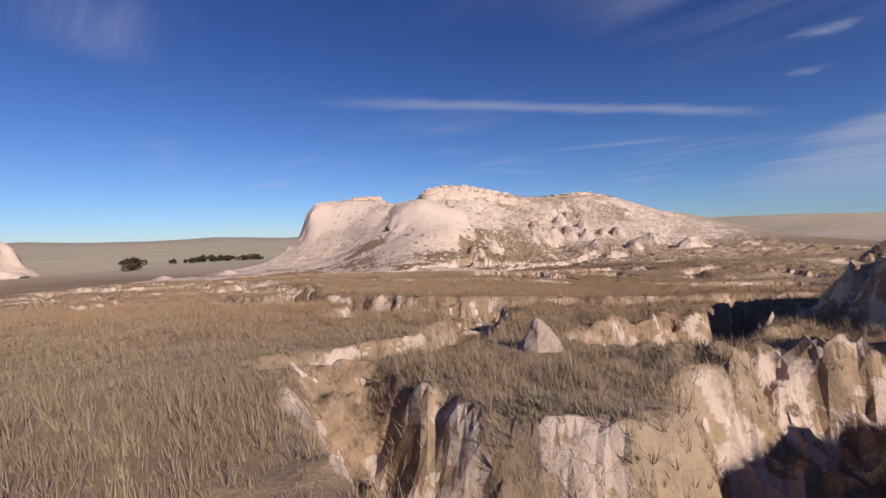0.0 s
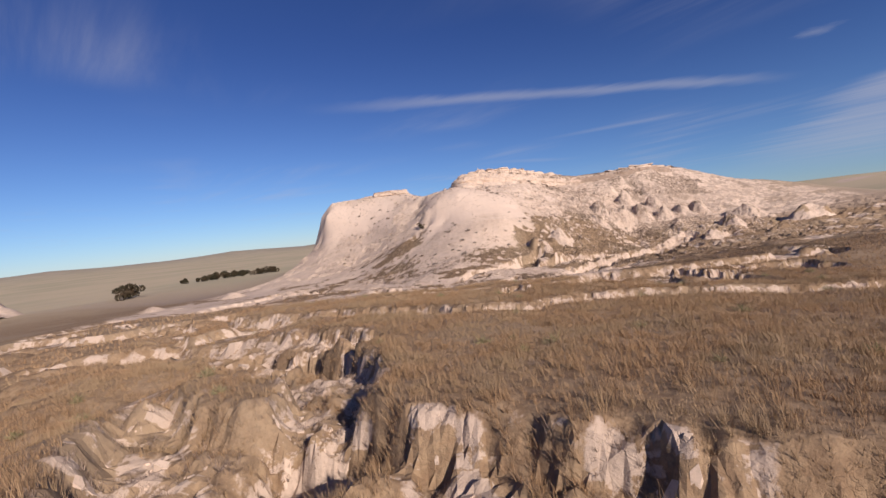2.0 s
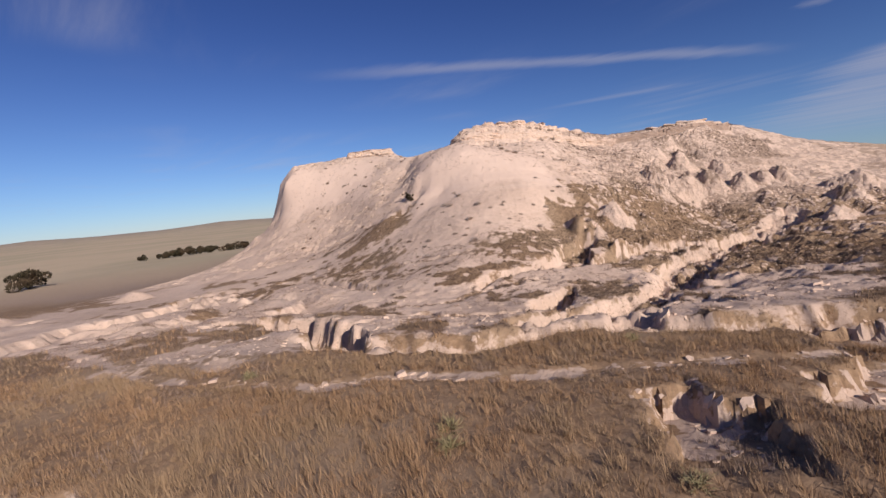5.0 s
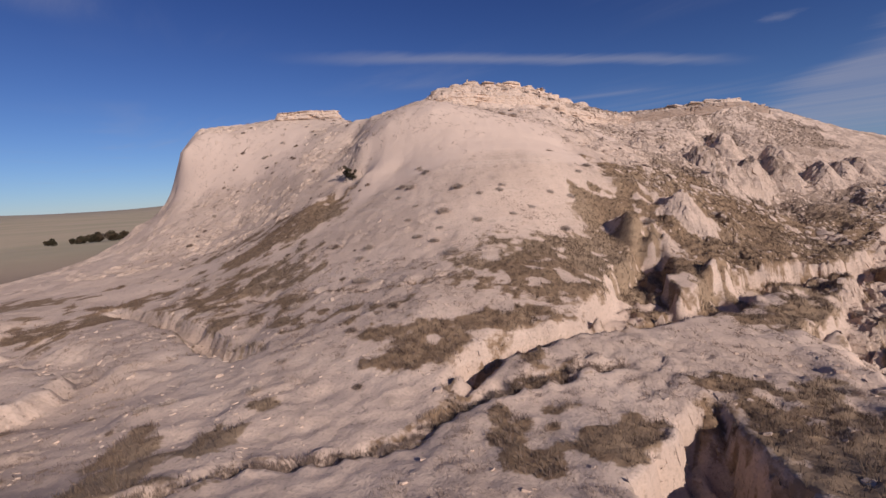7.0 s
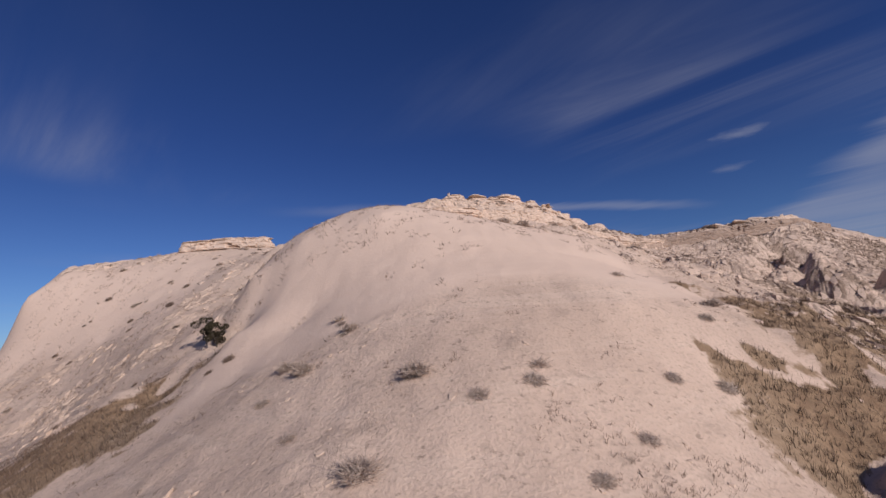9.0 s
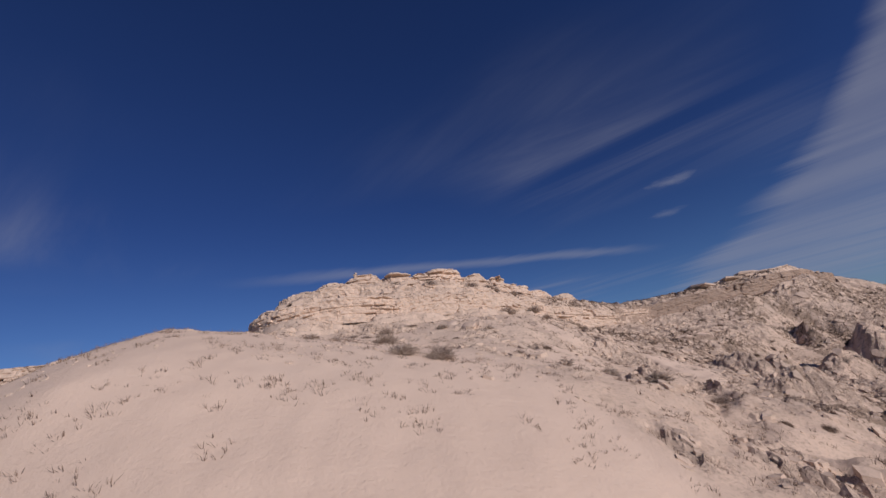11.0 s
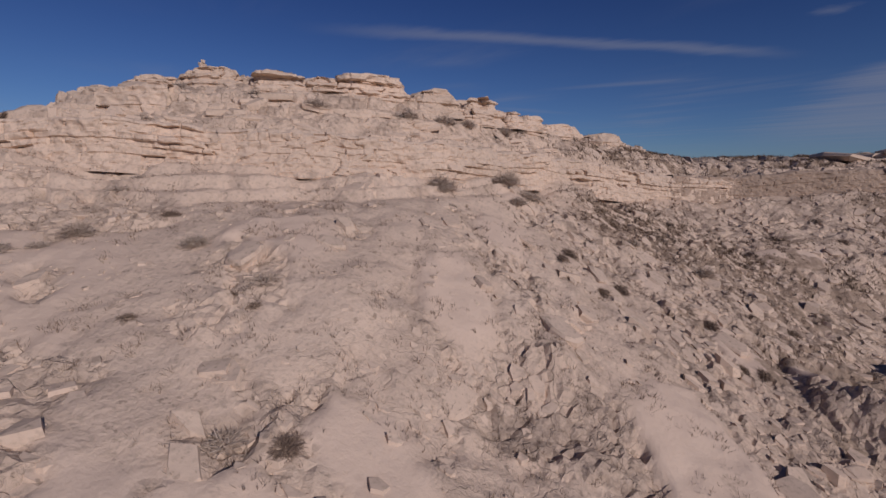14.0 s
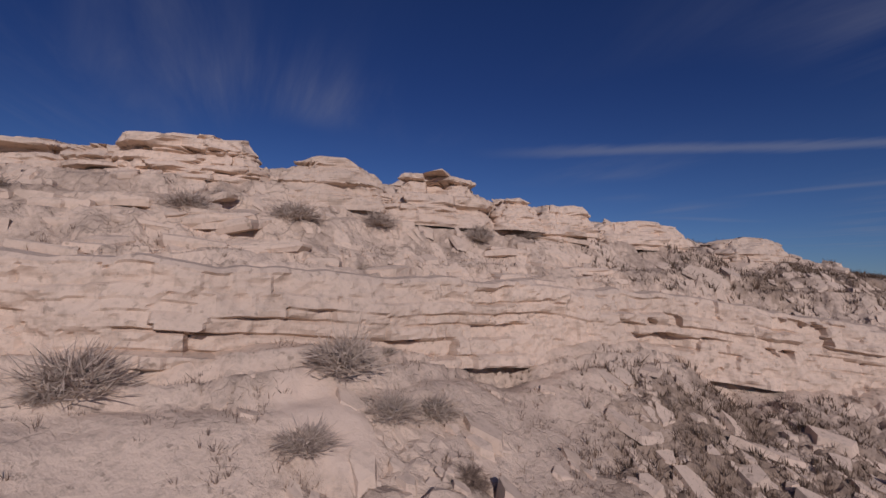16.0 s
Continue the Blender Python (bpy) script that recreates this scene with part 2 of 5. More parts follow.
break_line((-70, -30, 1.5), (0, -30, 2.2), (70, -30, 3.0))  # plain south
break_line((-70, 12, 0.3), (-30, 12, 1.2), (-8, 13, 1.6), (14, 14, 1.6), (40, 14, 3.0), (70, 16, 3.0))  # plain a
break_line((-70, 36, -1.2), (-20, 36, 0.0), (-8, 36, 0.5), (4, 38, 0.2), (22, 38, -0.4), (60, 40, -1.5))  # plain b
break_line((-70, 58, -2.2), (-36, 58, -1.5), (-16, 58, -0.5), (0, 58, -0.5), (14, 56, -1.3), (38, 58, -2.0), (70, 60, -2.0))  # plain c
break_line((-70, 78, -3.0), (-40, 80, -2.2), (-24, 80, -1.2), (-9, 75, -1.4), (10, 74, -1.4), (36, 79, -1.3), (70, 84, -1.0))  # plain d
break_line((-70, 112, -4.2), (-40, 103, -3.3), (-18, 91, -3.0), (-5, 87, -2.8), (2, 88, -3.1), (9, 93, -3.3), (14, 104, -2.2), (28, 118, -2.0), (48, 112, -1.2), (70, 118, 0.0))  # channel
break_line((-58, 128, -3.6), (-48, 122, -3.0), (-40, 119, -2.6), (-30, 113, -2.4), (-18, 103, -1.6), (-9, 96, -0.8), (-3, 99, -0.3), (3, 105, -0.6), (4.2, 109.3, 0.9), (10, 110.6, 2.0), (20, 118, 1.6), (30, 126, 0.4), (40, 126, 1.8), (53, 142, 3.8), (70, 140, 2.2))  # foot
break_line((-58, 128, -3.6), (-56, 140, -2.4), (-55, 150, -2.0), (-57, 164, -3.0))  # west foot
break_line((-48, 135, -0.8), (-50.5, 142, 1.6), (-50.5, 150, 1.6), (-52, 162, 0.0))  # west slope
break_line((-42, 133, 0.8), (-31, 129, 1.6), (-23, 123, 3.4), (-17, 118, 3.8), (-11, 111, 3.2), (-5, 110, 4.2), (0.8, 113.6, 6.0), (3.8, 113.9, 5.2), (8.5, 115, 4.6), (16, 122, 5.2), (23, 131, 6.2), (32, 132, 5.0), (42, 144, 6.0))  # bench
break_line((-47.5, 146, 5.2), (-43, 139.5, 5.0), (-31, 136, 7.0), (-22, 129, 7.8), (-15, 121, 6.0), (-8, 116, 6.6), (-2, 117, 8.0), (4, 120, 7.8), (12, 128, 8.6), (18, 135, 8.6), (23, 142, 8.9), (30, 146, 8.2), (40, 152, 9.0))  # nose base
break_line((-46, 148, 12.2), (-43.5, 144, 12.0), (-31, 142, 12.4), (-25, 138.5, 11.4))  # west wall
break_line((-12.4, 123.6, 11.2), (-8, 123.3, 12.4), (-3, 123.6, 11.8), (1.9, 121, 9.2), (5, 125.4, 10.2))  # nose wall
break_line((-19.5, 119, 4.2), (-18.8, 124, 6.4), (-18.4, 129, 8.4), (-17.8, 134, 10.9), (-17.4, 139, 13.6))  # floor of the nook
break_line((-14.6, 119.5, 6.2), (-15.2, 123.5, 9.2), (-14.4, 127.5, 12.0), (-13.6, 131, 13.1))  # edge of the middle nose
break_line((-45, 152, 13.8), (-43.0, 148, 15.3), (-36, 147, 15.4), (-30, 146, 15.8), (-24, 143, 14.6), (-20, 139, 13.9), (-12.6, 131.5, 13.8), (-8.5, 130.0, 14.7), (-4, 131.5, 13.8), (0, 132, 12.9), (5, 131, 11.8), (10, 134, 10.6), (13, 138, 11.4), (18, 145, 11.6), (22, 150, 11.6), (38, 150, 11.2))  # nose top
break_line((-30, 148, 16.6), (-26, 148.2, 16.5), (-21.5, 148, 16.2), (-15, 144, 13.6), (-8.4, 140, 14.8), (-2, 140, 15.3), (4, 141.5, 15.2), (9, 144, 15.2), (13, 149.5, 14.9), (18, 154, 14.4), (27, 156, 13.2), (38, 154, 13.2), (46, 155, 14.6), (54, 158, 14.2))  # ledge foot
break_line((-3.3, 137.2, 14.4), (0.9, 137.9, 14.4), (4.5, 138.4, 14.5), (9.4, 139.3, 13.8), (13, 141.4, 12.7), (17.6, 145.1, 11.8), (21, 149, 12.4))  # upper slope
break_line((1, 133.4, 12.9), (4.9, 135.5, 13.5), (6.5, 135.6, 13.3), (8.7, 137.2, 13.0), (11.2, 136.2, 11.9), (14, 136.4, 10.6), (18.1, 137, 9.3))  # middle slope
break_line((-9.4, 143.4, 14.8), (-10.6, 147, 14.9))  # west end of the cap
break_line((-6.9, 141.4, 17.4), (-4.6, 141.8, 17.8), (-3, 142, 17.5), (4, 143.2, 17.2), (9, 146, 16.9), (13, 151.5, 16.9), (17.5, 155, 16.9), (27, 159, 15.8), (38, 156.5, 15.8), (47, 157, 17.0))  # ledge top
break_line((-45, 158, 13.5), (-32, 152, 16.8), (-23, 150, 15.4), (-14, 149, 14.0), (-8.0, 144.6, 18.2), (-7.0, 146, 18.7), (-5.5, 146.2, 18.9), (-2, 147.0, 19.9), (3.4, 147.6, 19.65), (7, 149.4, 19.35), (11, 152.6, 19.1), (16, 158.0, 18.6), (28, 164, 16.9), (40, 161, 16.9), (50, 162, 17.7), (58, 164, 16.4), (76, 168, 11.0), (100, 172, 8.0))  # crest
break_line((-50, 190, 2), (-20, 195, 6), (10, 200, 8), (50, 205, 9), (90, 205, 6))  # back
PLAIN = -4.5


def along(line, step):
    pts = []
    for a, b in zip(line[:-1], line[1:]):
        a, b = Vector(a), Vector(b)
        n = max(1, int((b - a).length / step))
        pts += [a.lerp(b, i / n) for i in range(n)]
    return pts + [Vector(line[-1])]


KNOTS = np.array([p[:] for l in LINES for p in along(l, 3.5)])
KNOTS = KNOTS[[i for i in range(len(KNOTS)) if not (np.hypot(*(KNOTS[:i, :2] - KNOTS[i, :2]).T) < 0.3).any()]]
_d = np.hypot(KNOTS[:, None, 0] - KNOTS[None, :, 0], KNOTS[:, None, 1] - KNOTS[None, :, 1])
_n = len(KNOTS)
_m = np.zeros((_n + 3, _n + 3))
_m[:_n, :_n] = -_d - 0.10 * np.eye(_n)
_m[:_n, _n] = _m[_n, :_n] = 1
_m[:_n, _n + 1:] = KNOTS[:, :2]
_m[_n + 1:, :_n] = KNOTS[:, :2].T
WEIGHTS = np.linalg.solve(_m, np.r_[KNOTS[:, 2], 0, 0, 0])


def smooth(a, b, x):
    t = np.clip((x - a) / (b - a), 0, 1)
    return t * t * (3 - 2 * t)


def form(x, y):
    """The broad form of the land between its break lines, the plain and its far swells."""
    out = np.empty(len(x))
    for i in range(0, len(x), 20000):
        xx, yy = x[i:i + 20000], y[i:i + 20000]
        d = np.hypot(xx[:, None] - KNOTS[None, :, 0], yy[:, None] - KNOTS[None, :, 1])
        out[i:i + 20000] = -d @ WEIGHTS[:_n] + WEIGHTS[_n] + xx * WEIGHTS[_n + 1] + yy * WEIGHTS[_n + 2]
    far = np.maximum(np.maximum(-62 - x, x - 85), np.maximum(-20 - y, y - 185))
    k = smooth(0, 45, far)
    east = 15 * smooth(70, 260, x) * smooth(-100, 120, y) * (1 + 0.25 * np.sin(x * 0.013 + 1.2) * np.sin(y * 0.011))
    rim = 26 * smooth(1500, 3200, np.hypot(x, y)) * (0.5 + 0.5 * np.sin(np.arctan2(x, y) * 23 + 0.6 * np.sin(np.arctan2(x, y) * 61))) * smooth(-400, 900, y)
    west = -1.0 + 2.4 * smooth(250, 120, np.hypot(x, y)) - 3.5 * smooth(200, 330, np.hypot(x, y)) * smooth(0, -80, x)
    return out * (1 - k) + (PLAIN + west + east + rim) * k


# ---- noise for the ground ----
def hashed(ix, iy, seed):
    h = (ix.astype(np.int64) * 374761393 + iy.astype(np.int64) * 668265263 + seed * 974634777) & 0xFFFFFFFF
    h = ((h ^ (h >> 13)) * 1274126177) & 0xFFFFFFFF
    return ((h ^ (h >> 16)) & 0xFFFF) / 65535.0


def value(x, y, seed=0):
    ix, iy = np.floor(x), np.floor(y)
    fx, fy = x - ix, y - iy
    u, v = fx * fx * fx * (fx * (fx * 6 - 15) + 10), fy * fy * fy * (fy * (fy * 6 - 15) + 10)
    a, b = hashed(ix, iy, seed), hashed(ix + 1, iy, seed)
    c, d = hashed(ix, iy + 1, seed), hashed(ix + 1, iy + 1, seed)
    return (a + (b - a) * u + (c - a) * v + (a - b - c + d) * u * v) * 2 - 1


def fbm(x, y, size, octaves=4, seed=0):
    out, amp = np.zeros(len(x)), 1.0
    x, y = x / size, y / size
    for k in range(octaves):
        out += amp * value(x + 17.3 * k, y - 9.1 * k, seed + k)
        x, y = 0.8 * 2 * x - 0.6 * 2 * y, 0.6 * 2 * x + 0.8 * 2 * y
        amp *= 0.5
    return out / 1.6


def cells(x, y, size, seed=0):
    """Blocks: a random number for each cell, the distance to the joint, and the place within the cell."""
    x, y = x / size, y / size
    ix, iy = np.floor(x), np.floor(y)
    f1, f2 = np.full(len(x), 9.0), np.full(len(x), 9.0)
    r, ox, oy = np.zeros(len(x)), np.zeros(len(x)), np.zeros(len(x))
    for i in (-1, 0, 1):
        for j in (-1, 0, 1):
            cx, cy = ix + i, iy + j
            px = cx + 0.1 + 0.8 * hashed(cx, cy, seed)
            py = cy + 0.1 + 0.8 * hashed(cx, cy, seed + 5)
            d = np.hypot(px - x, py - y)
            near = d < f1
            f2 = np.where(near, f1, np.minimum(f2, d))
            r = np.where(near, hashed(cx, cy, seed + 9), r)
            ox, oy = np.where(near, x - px, ox), np.where(near, y - py, oy)
            f1 = np.where(near, d, f1)
    return r, (f2 - f1) * size, ox * size, oy * size


# ---- gullies, knobs, trail ----
# Each gully: how deep, how wide its wall, and its line as x, y, half width of the floor.
GULLIES = []


def gully(depth, wall, *line):
    GULLIES.append((depth, wall, line))


gully(1.15, 0.45, (-4.6, 12.0, 0.3), (-3.7, 12.4, 0.5), (-2.6, 13.2, 0.55), (-1.0, 14.0, 0.7), (0.2, 15.6, 0.9), (0.9, 18.2, 1.0), (1.4, 21, 1.1), (0.5, 25, 1.4))
gully(1.8, 1.15, (-2.7, 10.3, 0.1), (-2.0, 9.3, 0.2), (-1.2, 7.6, 0.35), (0.2, 6.3, 0.45), (1.6, 5.9, 0.5), (3.0, 5.5, 0.7), (5, 6.0, 0.9), (6.5, 8.0, 1.2), (8.5, 9.2, 1.0), (14, 9.5, 1.2))
gully(2.1, 0.50, (4.9, 14.0, 0.6), (6, 14.8, 1.2), (8.5, 16.2, 1.6), (12, 18.5, 1.2), (15, 22, 1.0))
gully(1.3, 0.95, (-21, 40, 0.5), (-17.8, 36.0, 1.2), (-15.0, 33.4, 2.3), (-12.0, 32.0, 2.5), (-8.6, 31.0, 1.9), (-6.2, 30.0, 2.0), (-3.5, 27.9, 1.9), (1, 27.5, 1.9), (6, 26.4, 1.9), (12, 26.2, 2.0), (20, 27, 1.6), (30, 27, 2.0))
gully(1.5, 0.50, (-5.4, 22.6, 0.3), (-4.8, 24.4, 0.8), (-3.6, 26.4, 1.1), (-2.4, 27.8, 1.0))
gully(1.2, 0.80, (-12.5, 32.5, 1.0), (-12.6, 36.5, 0.9), (-13.6, 41, 1.3), (-17, 45, 1.8), (-22, 50, 1.0))
gully(0.95, 0.85, (-52, 47, 1.0), (-40, 50, 1.2), (-31, 55, 1.4), (-24, 52.5, 1.4), (-17.5, 49.6, 1.2), (-14.5, 46.5, 1.2))
gully(0.95, 0.85, (-62, 66, 1.5), (-44, 66, 1.5), (-30, 64, 1.2), (-25, 61, 1.1), (-19, 58.8, 0.9), (-15.5, 56.6, 1.0), (-12.5, 55.4, 0.8), (-10, 53.7, 0.8), (-8.2, 52.2, 0.9), (-6.2, 52.4, 0.5), (-3.8, 51.8, 0.8), (-1.6, 52.8, 0.9), (1.4, 54.2, 0.9), (6, 54.5, 1.2), (14, 53, 1.4), (26, 52, 1.6), (40, 54, 2.0))
gully(1.0, 0.50, (-14, 72.5, 0.6), (-9, 71.5, 0.8), (-4, 73, 0.8), (2, 71.6, 0.8), (9, 71, 1.0), (18, 70, 1.4), (30, 72, 1.6))
CRACK = ((-18, 84.6, 0.1), (-14.6, 87.0, 0.1), (-11.8, 87.5, 0.1), (-10, 88.0, 0.12), (-8.5, 89.7, 0.15), (-6.8, 90.4, 0.2), (-3.8, 91.1, 0.2), (-2, 91.4, 0.15))
FISSURE = ((-21, 105, 0.06), (-17.7, 103.3, 0.07), (-13.5, 100.7, 0.07), (-11.9, 99.7, 0.07), (-10.3, 99.4, 0.06), (-9.1, 98.6, 0.06), (-7.6, 99.6, 0.05))
gully(0.22, 0.14, *CRACK)
gully(0.15, 0.12, *FISSURE)
gully(1.6, 0.25, (-12.4, 82.0, 0.3), (-11.8, 81.0, 0.3), (-10.2, 79.9, 0.35), (-8, 79.6, 0.4), (-6, 79.6, 0.5), (-4.3, 80.4, 0.8), (-3, 83.5, 1.3), (-1.6, 87, 0.9), (-0.6, 88.4, 0.4))
gully(1.8, 0.40, (-26, 81.5, 1.2), (-21, 80.2, 1.5), (-18, 77.2, 1.2), (-16, 74, 0.8))
gully(1.1, 0.25, (-8.2, 91.0, 0.2), (-7.4, 92.2, 0.3), (-6, 93.0, 0.3), (-3.6, 93.9, 0.4), (-1, 94.8, 0.4), (2.2, 96.8, 0.5), (6, 98.9, 0.8), (10.6, 102, 0.7), (16, 105, 0.8), (24, 108, 1.0))
gully(0.9, 0.25, (-33, 109.6, 0.3), (-26.4, 104.6, 0.3), (-23, 101.4, 0.35), (-20, 97.8, 0.35), (-17.5, 96.2, 0.3))
gully(1.3, 0.60, (-1.5, 95.2, 0.4), (0.8, 97.3, 0.7), (2.8, 99.8, 0.9), (4.2, 102.6, 0.8), (6.2, 106, 0.5))
gully(1.5, 0.40, (9.4, 90.0, 0.6), (10.4, 91.6, 0.9), (11.2, 93, 0.4))
gully(1.4, 0.40, (9, 94.8, 0.4), (11, 95.4, 0.6), (13, 95.6, 0.4))
gully(1.0, 0.90, (-6, 75.5, 0.4), (-3.9, 77.2, 0.6), (-1.2, 79, 0.9), (2.7, 81.5, 1.2), (4.5, 84, 0.8), (8, 88.5, 1.1), (11, 92.5, 1.5), (14, 97, 1.3), (20, 103, 1.3), (26.7, 109.2, 1.2), (38, 117.5, 1.0))
# Rounded knobs of soft rock: x, y, radius, height.
KNOBS = [(12.5, 18.6, 1.6, 1.3)]  # by the start
KNOBS += [(6.0, 107.4, 2.2, 1.4), (8.6, 102.2, 1.5, 1.0), (11, 110.4, 2.4, 1.2), (24.5, 129.6, 2.4, 2.3), (29.0, 128.4, 2.8, 2.6), (33.5, 130, 2.6, 2.2), (38.5, 129.5, 2.6, 2.0), (22.5, 123.5, 2.0, 1.3), (34.5, 141.5, 3.4, 3.2)]  # at the foot of the butte
KNOBS += [(40.5, 139, 3.0, 2.6), (44.5, 133.5, 2.6, 2.0), (28.8, 139, 2.2, 1.6), (17.5, 131, 1.8, 1.1), (20.4, 137.8, 1.8, 1.2), (25.6, 141, 1.6, 1.0), (50, 137, 3.0, 2.2), (56, 128, 3.6, 2.4), (48, 120, 2.8, 1.8), (62, 118, 4.0, 2.6), (40, 112, 2.2, 1.4), (-55, 112, 3.0, 1.2), (-66, 103, 3.6, 1.4)]  # on its eastern slope and beyond
TRAIL = [(-60, 88, 0), (-37, 80, 0), (-22.4, 69.2, 0), (-15, 66.6, 0), (-12.5, 67.4, 0), (-8.4, 66.4, 0), (-4, 66, 0), (1, 65.6, 0), (7, 66.4, 0), (14, 67.6, 0), (30, 71, 0)]


# The low cliff under the cap: x, y and how high it stands.
CLIFF = [(-9.4, 144.2, 0.8), (-8.3, 142.0, 1.2), (-6.4, 141.0, 1.4), (-2.8, 140.9, 1.4), (1.6, 142.0, 1.2), (3.4, 142.3, 1.0), (6, 143.2, 1.1), (8.7, 144.7, 1.2), (10.2, 146.5, 1.2), (12.2, 149.0, 1.3), (14.3, 151.6, 1.3), (16.4, 153.4, 1.2), (19, 154.3, 1.3), (23, 156, 1.2), (28, 157.6, 1.3), (34, 157, 1.5), (40, 156.2, 1.8), (47, 157, 1.8), (54, 159.3, 1.6)]


# A second step above its western end.
STEP = [(-9.6, 148.4, 0.9), (-8.5, 145.6, 1.4), (-6.8, 144.0, 1.4), (-4.2, 143.2, 0.9), (-1.6, 143.6, 0.5)]


def uphill_of(x, y, line):
    """1 on the left of a line, -1 on its right, by its nearest stretch."""
    best, sign = np.full(len(x), 1e9), np.ones(len(x))
    for (ax, ay, _), (bx, by, _) in zip(line[:-1], line[1:]):
        t = np.clip(((x - ax) * (bx - ax) + (y - ay) * (by - ay)) / ((bx - ax) ** 2 + (by - ay) ** 2), 0, 1)
        d = np.hypot(x - ax - t * (bx - ax), y - ay - t * (by - ay))
        sign = np.where(d < best, np.sign((bx - ax) * (y - ay) - (by - ay) * (x - ax)), sign)
        best = np.minimum(best, d)
    return sign


def to_line(x, y, line):
    """Distance to a line, and its third number at the nearest place."""
    best, third = np.full(len(x), 1e9), np.zeros(len(x))
    for (ax, ay, aw), (bx, by, bw) in zip(line[:-1], line[1:]):
        t = np.clip(((x - ax) * (bx - ax) + (y - ay) * (by - ay)) / ((bx - ax) ** 2 + (by - ay) ** 2), 0, 1)
        d = np.hypot(x - ax - t * (bx - ax), y - ay - t * (by - ay))
        third = np.where(d < best, aw + t * (bw - aw), third)
        best = np.minimum(best, d)
    return best, third


def land(x, y):
    """Height, bare rock, rubble and smooth rock (0 to 1) at each place."""
    z = form(x, y)
    near = (x > -72) & (x < 92) & (y > -16) & (y < 192)
    zn, xn, yn = z[near], x[near], y[near]
    n1 = fbm(xn, yn, 9.0, 4, 3)
    n2 = fbm(xn, yn, 2.6, 4, 11)
    n3 = fbm(xn, yn, 0.9, 3, 23)
    butte = smooth(-2, 3, yn - (73.5 + 5 * n1 + 2 * n2 + 14 * smooth(6, 30, xn) + 10 * smooth(-26, -44, xn)))
    butte = np.maximum(butte, smooth(1.5, 3.0, zn) * (yn > 80))
    # smooth walls of the two noses
    walls = np.maximum(
        smooth(0, 1.5, np.minimum(np.minimum(xn + 16, 7 - 0.25 * (yn - 116) - xn), np.minimum(yn - 114.5, 133 - yn) * 0.8) + 0.6 * n2),
        smooth(0, 2, np.minimum(np.minimum(xn + 50, -23 - xn), np.minimum(zn - 4.5 - 0.12 * (xn + 40), 15.4 - zn)) + 0.5 * n2))
    east = smooth(7, 14, xn + 3 * n1) * smooth(86, 92, yn)
    rubble = butte * smooth(0.25, 0.6, 0.28 + 0.7 * n1 + 0.4 * n2 + 0.6 * east) * (1 - walls) * np.maximum(smooth(112, 124, yn), 0.30 + 0.35 * east)
    plate = np.zeros(len(xn))
    for ex, ey, ea, eb in ((14, 134.4, 1.7, 2.8), (9, 136.9, 1.2, 1.8), (26.7, 149.8, 2.0, 1.0), (18.2, 140.2, 0.9, 1.4), (16.4, 143.2, 0.7, 1.1), (11.4, 145.2, 1.3, 0.8), (20.4, 139.4, 0.8, 1.7), (4.3, 137.3, 1.7, 1.6), (-3, 134.5, 5.4, 4.4), (7, 132, 2.0, 1.6), (10.4, 141.2, 0.9, 1.6), (5, 129.5, 4.0, 2.2)):
        plate = np.maximum(plate, 1 - smooth(0.72, 0.95, np.hypot((xn - ex) / ea, (yn - ey) / eb) + 0.28 * n2 + 0.12 * n3))
    flakes = smooth(0.06, 0.24, fbm(xn, yn, 2.1, 4, 281)) * smooth(118, 124, yn) * (1 - walls)
    plate = plate * (1 - flakes * (np.hypot((xn + 1) / 9, (yn - 132) / 6) < 1))
    rubble = np.maximum(rubble * (1 - plate) * (1 - smooth(122, 127, yn) * smooth(20, 14, xn) * 0.7 * (1 - flakes)), 0.6 * flakes * (1 - plate))
    green = smooth(0.10, 0.36, fbm(xn, yn, 5.5, 4, 131) + 0.45 * n3 + 0.85 * east * smooth(138, 124, yn) - 0.15 * smooth(112, 100, yn) * (1 - east)) * (1 - walls)
    for ex, ey, ea, eb in ((-3, 99.8, 5.6, 5.2), (-22, 107, 7.0, 4.5), (-19, 101.5, 4.0, 2.0), (2, 84, 4, 5), (-19, 116, 6.0, 4.0), (-26, 121, 6.0, 3.0), (14, 101, 7.0, 5.0), (24, 112, 9.0, 5.0), (20, 150, 6.0, 5.0), (25, 148, 6.0, 6.0), (-9, 93, 3.0, 1.6), (4, 118, 2.6, 1.0), (9, 115, 4.5, 2.6), (18, 119, 5.0, 4.0), (3, 104.5, 4.5, 3.2), (9, 108, 5.0, 4.0), (3, 100.5, 3.5, 4.5), (10, 97, 5.0, 3.5), (18, 108, 7.0, 4.0)):
        green = np.maximum(green, 1.0 * (1 - smooth(0.6, 1.15, np.hypot((xn - ex) / ea, (yn - ey) / eb) + 0.55 * n2 + 0.45 * n3)) * smooth(-0.40, 0.05, n3 + 0.6 * n2 + 0.15))
    green = green * (1 - 0.9 * smooth(105, 109, yn) * smooth(-14, -10, xn) * smooth(3, 0, xn))
    green = green * (1 - 0.85 * smooth(118, 123, yn) * smooth(17, 12, xn))
    high = smooth(124, 134, yn)
    green = green * (1 - 0.8 * smooth(14.2, 15.2, zn))
    bare = np.maximum(butte * (1 - (0.85 - 0.25 * high) * green + 0.15 * n2), smooth(0.58, 0.75, n1 * 0.7 + n2 * 0.45))
    bare = np.maximum(bare, walls)
    upper = smooth(116, 128, yn)
    calm = smooth(90, 96, yn) * smooth(122, 116, yn) * (1 - 0.7 * east)
